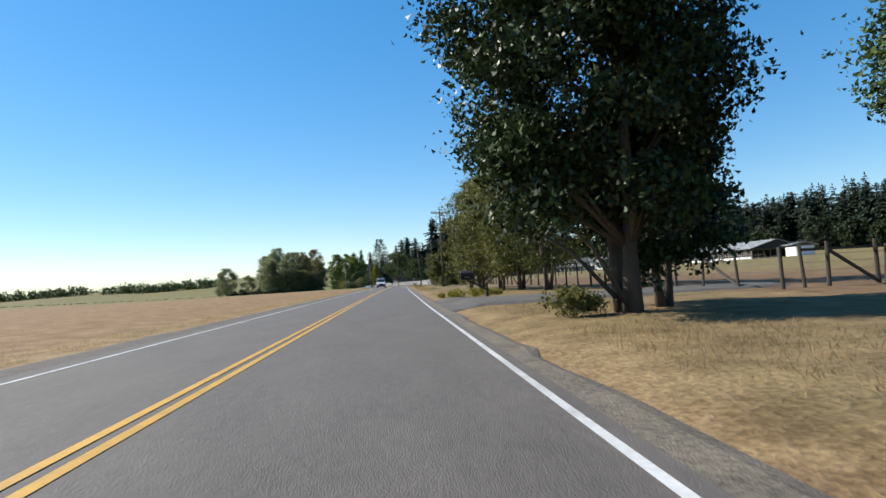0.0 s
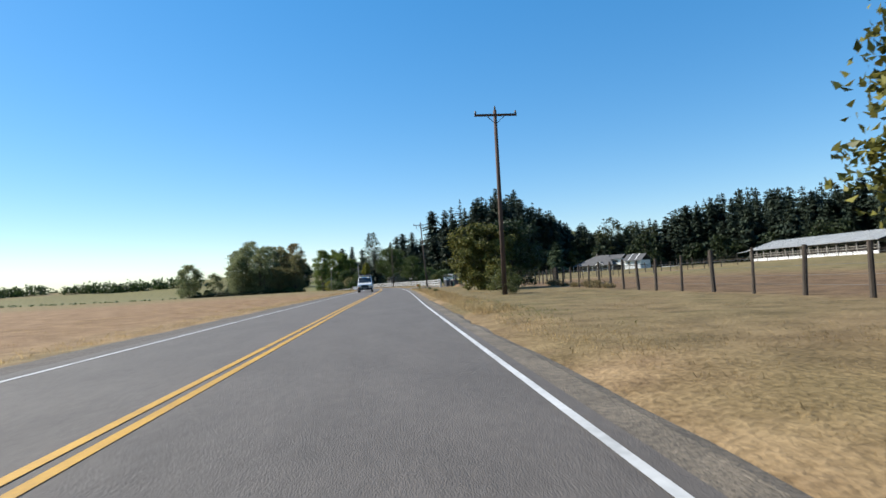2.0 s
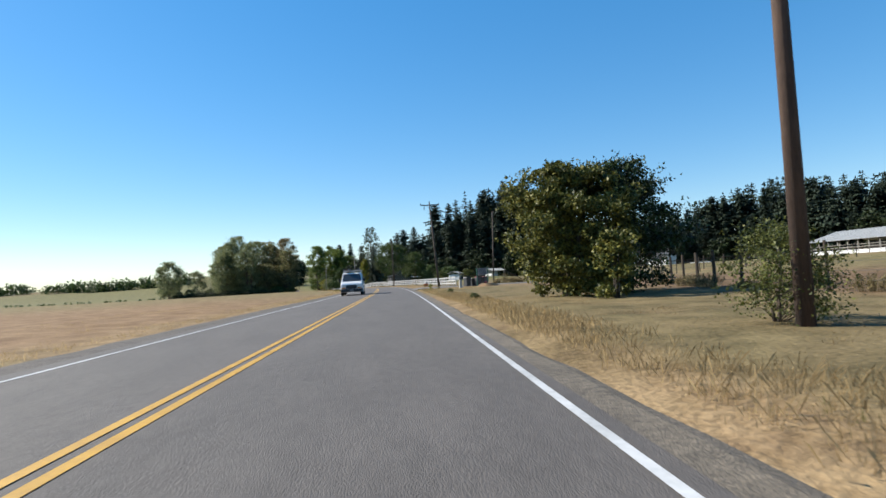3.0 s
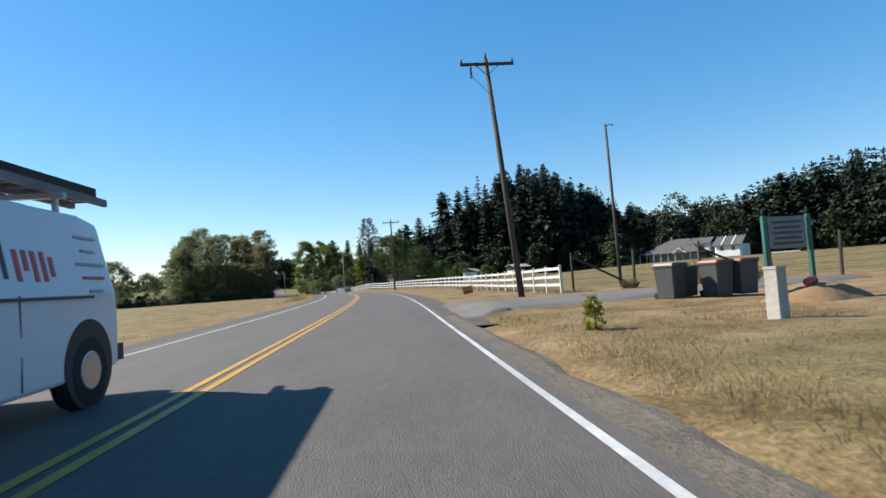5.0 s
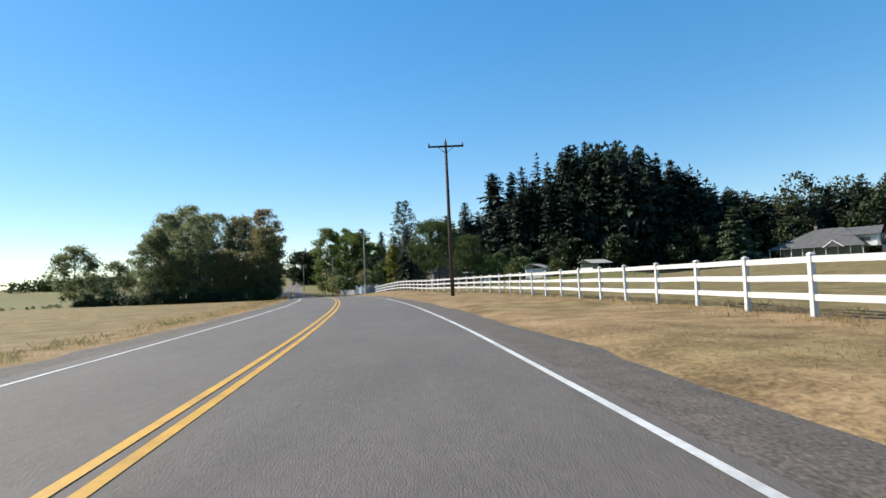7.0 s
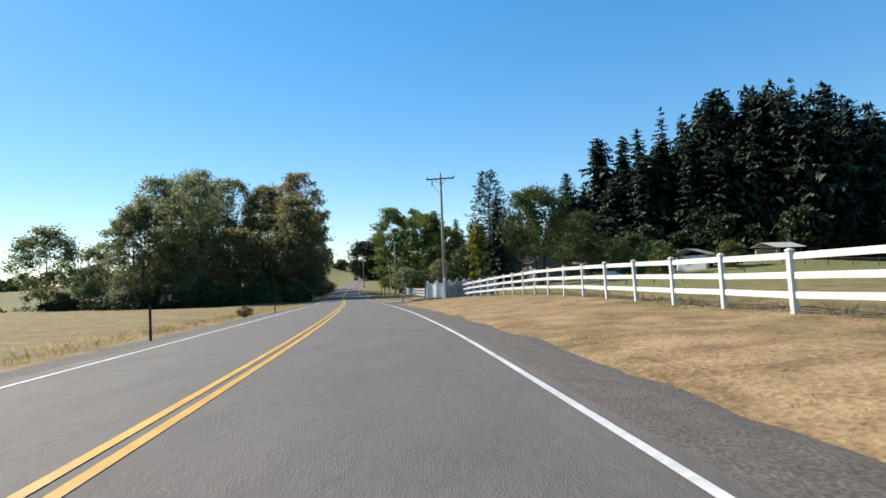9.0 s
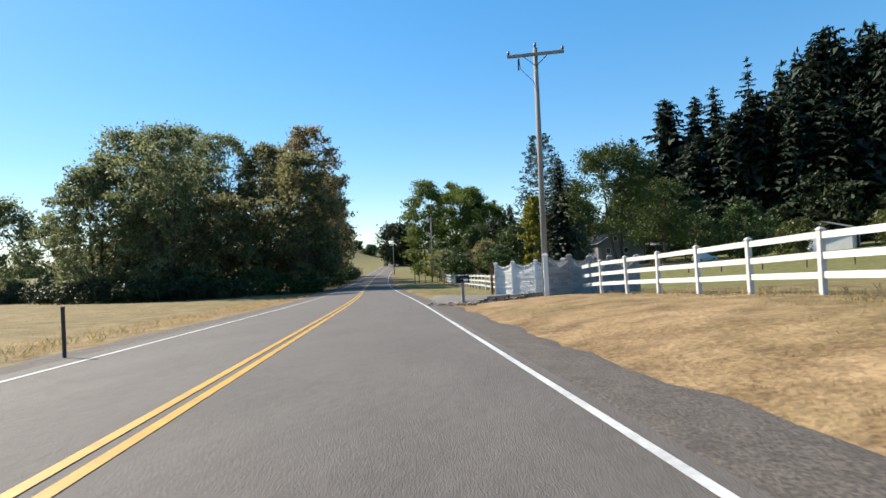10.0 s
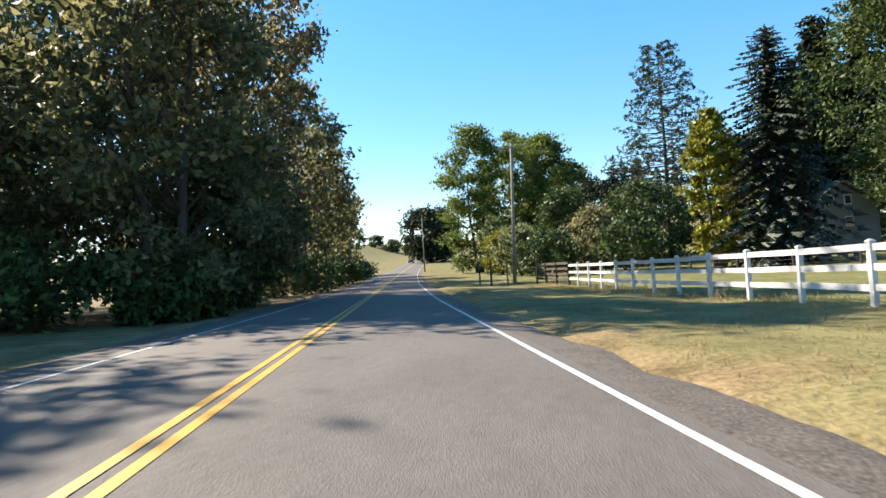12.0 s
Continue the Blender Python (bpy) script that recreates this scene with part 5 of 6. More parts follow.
wire_fence([(104, 232), (104, 200), (104, 150)], 4.0, 1.4, "pale rail fence before the barn", seed=8, rails=1)
wire_fence([(-32.5, 349), (-30.5, 345.5), (-27.8, 344.4)], 2.2, 1.9, "leaning dark posts at the road's edge", seed=10)


for x, y, h, sd in ((16.4, 150.9, 1.35, 61), (17.4, 150.6, 1.0, 62), (13.0, 151.8, 0.55, 63), (15.2, 151.2, 0.7, 64), (18.3, 150.4, 0.8, 65)):
    wispy_weed((x, y), h, h * 0.95, sd, "dead brown brush at the foot of the fence posts", LEAF_BROWN, "brush along the fence", 240)


rng_b = random.Random(41)
for k in range(13):
    y = 83.5 + 2.1 * k + rng_b.uniform(-0.8, 0.8)
    x = float(np.interp(y, (76, 86, 98, 108, 118), (13.4, 14.4, 15.2, 17.6, 18.6))) + rng_b.uniform(-0.5, 0.4)
    h = rng_b.uniform(0.35, 0.75)
    wispy_weed((x, y), h, h * 1.1, 610 + k, "dead brown brush at the foot of the fence posts", LEAF_BROWN, "brush along the fence")


# ---- bins, sign, stone post and sand by the farm driveway ----
def bin_(at, turn, lid, label, f=1.0):
    t = thing("wheelie_bin", (at[0], at[1], land_z(at[0], at[1])), label, "bin", "wheelie bins", turn)
    part("body", Build().box((0.56 * f, 0.62 * f, 0.98 * f), at=(0, 0, 0.05), taper=1.2), BIN_GREY, t)
    part("rim", Build().box((0.72 * f, 0.78 * f, 0.05), at=(0, 0, 0.99 * f)), BIN_GREY, t)
    part("lid", Build().box((0.74 * f, 0.82 * f, 0.07), at=(0, -0.02, 1.04 * f), taper=0.9), lid, t)
    part("handle", Build().tube([(-0.25 * f, 0.46 * f, 0.95 * f), (0.25 * f, 0.46 * f, 0.95 * f)], [0.02, 0.02], 6), BIN_GREY, t)
    for x in (-0.25, 0.25):
        part("wheel", Build().tube([(x * f - 0.03, 0.33 * f, 0.11), (x * f + 0.03, 0.33 * f, 0.11)], [0.11, 0.11], 12), TYRE, t)
    return t


bin_((9.75, 141.2), 25, BIN_GREY, "grey plastic wheelie bin with closed lid on the verge")
bin_((10.5, 141.8), 20, BIN_GREY, "small grey plastic wheelie bin on the verge", 0.88)
bin_((11.05, 140.9), 15, BIN_RED, "grey wheelie bin with a red lid on the verge")
bin_((11.85, 140.9), 10, BIN_RED, "grey wheelie bin with a red lid on the verge")
s_ = thing("notice_board", (10.4, 137.6, land_z(10.4, 137.6)), "grey notice board between green wooden posts", "sign", "", 5)
for x in (0, 1.25):
    p_ = part("post", Build().box((0.10, 0.10, 2.2), at=(x, 0, -0.1)), GREEN_PAINT, s_, "green painted post")
    part("finial", Build().tube([(x, 0, 2.1), (x, 0, 2.16), (x, 0, 2.24), (x, 0, 2.28)], [0.02, 0.045, 0.035, 0.008], 8), BLACK_BOX, p_, "dark round finial")
b_ = part("board", Build().box((1.05, 0.05, 0.78), at=(0.625, 0, 1.28)), SIDING_GREY, s_, "weathered grey board")
for k in range(5):
    part("text_bar", Build().box((0.85 - 0.1 * (k % 2), 0.006, 0.06), at=(0.625, -0.03, 1.37 + 0.13 * k)), BIN_GREY, b_, "plain dark bar")
k_ = thing("marker_post", (8.0, 134.0, land_z(8.0, 134.0) - 0.03), "squat pale squared stone post on the verge", "stone post", "", 20)
part("block", Build().box((0.27, 0.27, 0.9), taper=0.94).box((0.28, 0.28, 0.05), at=(0, 0, 0.9)), STONE, k_)
h_ = thing("sand_heap", (11.6, 137.6, land_z(11.6, 137.6)), "low tan sand heap below the notice board", "sand heap")
hv, hf = [], []
for j in range(9):
    for i in range(28):
        a = 2 * math.pi * i / 28
        r = 1 - j / 8
        rr = r * (1 + 0.18 * noise.noise((math.cos(a) * 2, math.sin(a) * 2, j * 0.2)))
        hv.append((1.35 * rr * math.cos(a), 0.95 * rr * math.sin(a), 0.46 * (1 - r * r) ** 0.9 - 0.04 + 0.04 * noise.noise((a * 3, j, 2))))
        if j:
            k = (j - 1) * 28
            hf.append((k + i, k + (i + 1) % 28, k + 28 + (i + 1) % 28, k + 28 + i))
part("mound", Build().add(hv, hf), SAND, h_, smooth=True)
r_ = thing("bucket", (11.25, 137.35, land_z(11.25, 137.35) + 0.33), "red plastic bucket lying on the sand heap", "bucket", "", 30)
part("pail", Build().tube([(-0.15, 0, 0.10), (0.15, 0, 0.12)], [0.09, 0.12], 14), BIN_RED, r_)
part("rim", Build().tube([(0.14, 0, 0.12), (0.165, 0, 0.12)], [0.132, 0.132], 14), BIN_RED, r_)

# ---- hand-painted sign in front of the white fence ----
e_ = thing("board_sign", (6.1, 160.6, land_z(6.1, 160.6)), "brown hand-painted espresso board tilted in the grass", "sign", "", 3)
e_.matrix_basis = e_.matrix_basis @ Matrix.Diagonal((0.8, 0.8, 0.8, 1))
eb = part("board", Build().box((0.82, 0.03, 0.6), pose(0, 0, 0.12, -8, -9, 0)), SIGN_BROWN, e_, "orange-brown painted board")
part("stake", Build().box((0.04, 0.03, 0.75), pose(0.75, 0.1, -0.05, 0, 16, 0)), PALE_WOOD, e_, "pale leaning stake")


def lettering(text, parent, m, size, material, name="lettering"):
    cu = bpy.data.curves.new(name, "FONT")
    cu.body, cu.size, cu.align_x, cu.extrude = text, size, "CENTER", 0.004
    ob = new(name, cu)
    me = bpy.data.meshes.new_from_object(ob.evaluated_get(bpy.context.evaluated_depsgraph_get()))
    bpy.data.objects.remove(ob)
    me.materials.clear()
    me.materials.append(material)
    o = new(name, me)
    o.parent = parent
    o.matrix_basis = m
    return o


lettering("ESPRESSO", eb, pose(0, -0.03, 0.18, 82, -9, 0) @ Matrix.Diagonal((0.8, 1.25, 1, 1)), 0.18, INK)
for k in range(4):
    part("text_bar", Build().box((0.1, 0.012, 0.16), pose(0.01, 0, 0.12, -8, -9, 0) @ Matrix.Translation((-0.26 + 0.17 * k, -0.022, 0.36))), INK_RED, eb, "plain reddish bar")


# ---- buildings ----
def roof_sheet(a, b, c, d, thick=0.08):
    """A sloping roof slab: a, b along the eave, c, d along the ridge above b and a."""
    a, b, c, d = (Vector(p) for p in (a, b, c, d))
    n = (b - a).cross(d - a).normalized() * thick
    bl = Build().add([a, b, c, d, a + n, b + n, c + n, d + n], [(3, 2, 1, 0), (4, 5, 6, 7), (0, 1, 5, 4), (1, 2, 6, 5), (2, 3, 7, 6), (3, 0, 4, 7)])
    return bl


def metal_roof(name, corners, rib, parent_, label=""):
    """A sheet metal slope with its raised seams."""
    a, b, c, d = (Vector(p) for p in corners)
    slab = part(name, roof_sheet(a, b, c, d), ROOF_METAL, parent_, label)
    n = (b - a).cross(d - a).normalized() * 0.112
    k = max(2, int((b - a).length / rib))
    for i in range(k + 1):
        part("seam", Build().beam(a.lerp(b, i / k) + n, d.lerp(c, i / k) + n, 0.09, 0.09), ROOF_METAL, slab)


def wall_box(x0, x1, y0, y1, z0, z1):
    return Build().box((x1 - x0, y1 - y0, z1 - z0), at=((x0 + x1) / 2, (y0 + y1) / 2, z0))


def window(parent_, x, y, z, w, h, facing="y"):
    fr = Build()
    if facing == "y":
        fr.box((w + 0.2, 0.08, h + 0.2), at=(x, y, z - 0.1))
        gl = Build().box((w, 0.06, h), at=(x, y - 0.03, z))
    else:
        fr.box((0.08, w + 0.2, h + 0.2), at=(x, y, z - 0.1))
        gl = Build().box((0.06, w, h), at=(x - 0.03, y, z))
    f = part("window", fr, SIDING_WHITE, parent_, "white window frame")
    part("pane", gl, GLASS, f, "dark glass pane")


def barn():
    x, y = 120, 190.5
    b = thing("barn", (x, y, land_z(x, y)), "long open barn with a pale metal roof", "barn")
    L, W, e, r = 23.5, 9.0, 3.5, 6.2
    metal_roof("roof", ((-W, L, e), (-W, -L, e), (0, -L, r), (0, L, r)), 1.4, b, "pale ribbed metal roof slope")
    metal_roof("roof", ((W, -L, e), (W, L, e), (0, L, r), (0, -L, r)), 1.4, b, "pale ribbed metal roof slope")
    for s in (-1, 1):
        # closed dark sheet in place of the open gable's inner shade
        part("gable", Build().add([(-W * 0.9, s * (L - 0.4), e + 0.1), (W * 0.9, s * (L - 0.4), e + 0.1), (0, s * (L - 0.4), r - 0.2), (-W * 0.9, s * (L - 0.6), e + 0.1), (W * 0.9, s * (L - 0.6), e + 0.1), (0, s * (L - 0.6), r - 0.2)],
                                  [(0, 1, 2), (5, 4, 3), (0, 3, 4, 1), (1, 4, 5, 2), (2, 5, 3, 0)]), INTERIOR_SHADE, b, "dark sheet standing for the shade in the open gable")
    for i in range(16):
        yy = -L + 0.6 + i * (2 * L - 1.2) / 15
        for xx in (-W + 0.6, 0.0, W - 0.6):
            part("post", Build().box((0.2, 0.2, e + (2.4 if xx == 0 else 0.0)), at=(xx, yy, -0.4)), PALE_WOOD, b)
    part("low_wall", wall_box(-W + 0.5, -W + 0.7, -L + 0.6, L - 0.6, -0.3, 1.05), SIDING_WHITE, b, "white low side wall")
    part("back_wall", wall_box(W - 0.8, W - 0.65, -L + 0.6, L - 0.6, -0.3, 3.3), INTERIOR_SHADE, b, "back wall coloured dark for the shade inside")
    part("rail", Build().beam((-W + 0.4, -L, 1.7), (-W + 0.4, L, 1.7), 0.06, 0.16), PALE_WOOD, b)
    part("rail", Build().beam((-W + 0.4, -L, 2.3), (-W + 0.4, L, 2.3), 0.06, 0.12), PALE_WOOD, b)
    # lean-to at the far end
    metal_roof("lean_to_roof", ((-W, L + 5, e - 0.5), (-W, L, e - 0.2), (-W + 6, L, e + 1.0), (-W + 6, L + 5, e + 0.6)), 1.4, b)


barn()


def farm_house():
    x, y = 93.9, 329.0
    z = land_z(100, 318)
    turn = math.degrees(math.atan2(-25, 22))
    h = thing("farm_house", (x, y, z), "white farm house with grey hipped roofs and a porch", "house", "", turn)
    h.matrix_basis = h.matrix_basis @ Matrix.Diagonal((0.957, 1.1, 1.1, 1))
    # long axis to +x, road side to -y
    e = (5.2 - z) / 1.1
    # grey siding here paints the shade under the porch roof
    part("wall", wall_box(2.4, 21, 2.6, 12, 0, e + 0.2), SIDING_GREY, h, "porch wall coloured grey for the porch shade")
    hip = Build().add([(-0.4, -0.4, e), (23, -0.4, e), (23, 13, e), (-0.4, 13, e), (10.3, 6.5, e + 4.6), (17, 6.5, e + 4.6)], [(0, 1, 5, 4), (1, 2, 5), (2, 3, 4, 5), (3, 0, 4), (3, 2, 1, 0)])
    part("roof", hip, ROOF_GREY, h, "grey hipped shingle roof")
    for i in range(9):
        part("porch_post", Build().box((0.16, 0.16, e + 0.02), at=(0.2 + i * 2.75, 0.1, 0)), SIDING_WHITE, h)
    for i in range(8):
        part("porch_rail", Build().beam((0.3 + i * 2.75, 0.1, 0.85), (2.85 + i * 2.75, 0.1, 0.85), 0.05, 0.55), SIDING_WHITE, h)
    part("porch_floor", wall_box(-0.2, 22.6, -0.1, 2.6, -0.3, 0.25), POST_WOOD, h)
    # porch gable
    part("porch_gable", Build().add([(13.8, -1.2, e - 0.1), (18.2, -1.2, e - 0.1), (16, -1.2, e + 1.4), (13.8, 4, e - 0.1), (18.2, 4, e - 0.1), (16, 4, e + 1.4)], [(0, 1, 2), (0, 2, 5, 3), (1, 4, 5, 2), (3, 5, 4)]), ROOF_GREY, h)
    part("gable_trim", Build().beam((13.6, -1.25, e - 0.15), (16, -1.25, e + 1.45), 0.06, 0.22).beam((18.4, -1.25, e - 0.15), (16, -1.25, e + 1.45), 0.06, 0.22), SIDING_WHITE, h)
    # upper storey
    part("upper_wall", wall_box(18, 25, 4, 11, e - 0.2, e + 2.6), SIDING_WHITE, h)
    part("upper_roof", roof_sheet((17, 3.2, e + 2.4), (25.6, 3.2, e + 2.4), (25.6, 7.5, e + 4.4), (17, 7.5, e + 4.4)).add(
        *(lambda q: (q.v, q.f))(roof_sheet((25.6, 11.8, e + 2.4), (17, 11.8, e + 2.4), (17, 7.5, e + 4.4), (25.6, 7.5, e + 4.4)))), ROOF_GREY, h)
    window(h, 21.5, 3.96, e + 0.9, 3.4, 0.9)
    for i in range(5):
        window(h, 4.2 + 3.6 * i, 2.55, 0.9, 1.3, 1.3)
    part("chimney", Build().box((0.7, 0.7, 1.6), at=(10.3, 6.6, e + 3.9)), RUBBLE, h, "short masonry chimney")
    # white wing
    part("wing_wall", wall_box(27, 35.9, 3, 13, 0, e + 1.4), SIDING_WHITE, h, "white two-storey wing")
    part("wing_gable", Build().add([(27.02, 3, e + 1.35), (27.02, 13, e + 1.35), (27.02, 8, e + 4.0), (27.3, 3, e + 1.35), (27.3, 13, e + 1.35), (27.3, 8, e + 4.0)], [(0, 2, 1), (3, 4, 5), (0, 3, 5, 2), (2, 5, 4, 1)]), SIDING_WHITE, h)
    part("wing_roof", roof_sheet((26.4, 2.2, e + 1.1), (36.4, 2.2, e + 1.1), (36.4, 8, e + 4.1), (26.4, 8, e + 4.1)), ROOF_GREY, h)
    part("wing_roof", roof_sheet((36.4, 13.8, e + 1.1), (26.4, 13.8, e + 1.1), (26.4, 8, e + 4.1), (36.4, 8, e + 4.1)), ROOF_GREY, h)
    for i in (29.5, 33):
        part("roof_seam", Build().beam((i, 2.2, e + 1.3), (i, 8, e + 4.32), 0.35, 0.06), SIDING_WHITE, h, "pale strip up the roof")
    for i in range(2):
        window(h, 29.5 + 3.8 * i, 2.95, e - 0.4, 1.2, 1.2)
    part("link", wall_box(25.1, 27.0, 5, 11, 0, e - 0.1), SIDING_GREY, h)


farm_house()


def shed(at, turn, w, d, e, r, label, white=True, open_front=False):
    s = thing("shed", (at[0], at[1], land_z(at[0], at[1])), label, "shed", "animal sheds", turn)
    m = SIDING_WHITE if white else SIDING_GREY
    part("wall", wall_box(-w / 2, w / 2, -d / 2, d / 2, -0.3, e) if not open_front else wall_box(-w / 2, w / 2, d / 2 - 0.15, d / 2, -0.3, e), m, s)
    if open_front:
        for i in range(4):
            part("post", Build().box((0.14, 0.14, e + 0.3), at=(-w / 2 + 0.1 + i * (w - 0.2) / 3, -d / 2 + 0.1, -0.3)), PALE_WOOD, s)
        part("wall", wall_box(-w / 2, -w / 2 + 0.12, -d / 2, d / 2 - 0.16, -0.3, 1.4), m, s)
    else:
        # flat panel, its dark colour stands for the doorway's shade
        part("door", wall_box(-0.9, 0.9, -d / 2 - 0.05, -d / 2 + 0.02, -0.2, e * 0.8), INTERIOR_SHADE, s, "dark panel painted for the shaded doorway")
    ov = 0.6
    metal_roof("roof", ((-w / 2 - ov, -d / 2 - ov, e), (w / 2 + ov, -d / 2 - ov, e), (w / 2 + ov, d * 0.1, r), (-w / 2 - ov, d * 0.1, r)), 0.8, s, "pale metal roof")
    metal_roof("roof", ((w / 2 + ov, d / 2 + ov, e + 0.3), (-w / 2 - ov, d / 2 + ov, e + 0.3), (-w / 2 - ov, d * 0.1, r), (w / 2 + ov, d * 0.1, r)), 0.8, s, "pale metal roof")
    return s


shed((33.0, 346.5), 55, 5.0, 6.0, 2.7, 4.0, "small white animal shed with a pale metal roof")
shed((53.6, 356.0), 30, 8.0, 5.0, 2.7, 3.9, "open-fronted shed with a pale metal roof", open_front=True)
shed((93, 122), 75, 5.5, 4.0, 2.2, 3.0, "low white shed beyond the paddock")
shed((140, 120), 75, 8.5, 5.0, 2.6, 3.6, "low white shed beyond the paddock")


def grey_house():
    x, y = 5.3, 382.7
    h = thing("grey_house", (x, y, 1.1), "grey gabled house half hidden by trees", "house", "", 20)
    W, D, e, r = 5.4, 5.0, 3.3, 6.1
    part("wall", wall_box(-W, W, -D, D, -1.5, e), SIDING_GREY, h, "grey sided wall")
    part("gable", Build().add([(-W, -D + 0.02, e - 0.02), (W, -D + 0.02, e - 0.02), (0, -D + 0.02, r), (-W, -D + 0.3, e - 0.02), (W, -D + 0.3, e - 0.02), (0, -D + 0.3, r)], [(0, 1, 2), (5, 4, 3), (0, 2, 5, 3), (1, 4, 5, 2)]), SIDING_GREY, h)
    part("roof", roof_sheet((-W - 0.5, D + 0.4, e - 0.3), (-W - 0.5, -D - 0.4, e - 0.3), (0, -D - 0.4, r + 0.1), (0, D + 0.4, r + 0.1), 0.15), ROOF_GREY, h)
    part("roof", roof_sheet((W + 0.5, -D - 0.4, e - 0.3), (W + 0.5, D + 0.4, e - 0.3), (0, D + 0.4, r + 0.1), (0, -D - 0.4, r + 0.1), 0.15), ROOF_GREY, h)
    window(h, -3.4, -D - 0.02, 1.1, 0.9, 1.0)
    window(h, 0.7, -D - 0.02, 1.1, 0.9, 1.0)
    window(h, -1.6, -D - 0.02, 3.7, 0.75, 0.95)
    window(h, 0.7, -D - 0.02, 3.7, 0.75, 0.95)
    metal_roof("porch_roof", ((W + 0.2, -D + 1, 2.4), (W + 6, -D + 1, 2.4), (W + 6, -D + 5, 3.0), (W + 0.2, -D + 5, 3.0)), 0.8, h, "pale metal porch roof")
    for i in range(3):
        part("porch_post", Build().box((0.14, 0.14, 2.7), at=(W + 0.6 + 2.5 * i, -D + 1.2, -0.3)), PALE_WOOD, h)


grey_house()


# ---- vehicles ----
def wheel(parent_, x, y, r=0.36, w=0.24):
    s = 1 if x > 0 else -1
    wl = part("wheel", Build().tube([(x - w / 2, y, r), (x - w * 0.42, y, r), (x + w * 0.42, y, r), (x + w / 2, y, r)], [r * 0.86, r, r, r * 0.86], 22), TYRE, parent_, "black tyre", smooth=False)
    part("rim", Build().tube([(x + s * w * 0.44, y, r), (x + s * w * 0.53, y, r)], [r * 0.6, r * 0.5], 16), CHROME, wl, "steel rim")


def hull(sections, material, name, parent_, label=""):
    """A closed body from rings of equal length, front to back."""
    n = len(sections[0])
    bl = Build()
    vs = [p for s in sections for p in s]
    fs = [tuple(range(n - 1, -1, -1)), tuple(range(len(vs) - n, len(vs)))]
    for i in range(len(sections) - 1):
        for k in range(n):
            fs.append((i * n + k, i * n + (k + 1) % n, (i + 1) * n + (k + 1) % n, (i + 1) * n + k))
    bl.add(vs, fs)
    ob = part(name, bl, material, parent_, label)
    bv = ob.modifiers.new("soft_edges", "BEVEL")
    bv.width, bv.segments, bv.limit_method, bv.angle_limit = 0.04, 2, "ANGLE", radians(25)
    return ob


def ring(y, w0, w1, z0, zm, z1):
    """A cross section: half widths below and above the waist, floor, waist and roof heights."""
    return [(-w0, y, z0), (w0, y, z0), (w0 * 1.01, y, (z0 + zm) / 2), (w0, y, zm), (w1, y, z1), (-w1, y, z1), (-w0, y, zm), (-w0 * 1.01, y, (z0 + zm) / 2)]


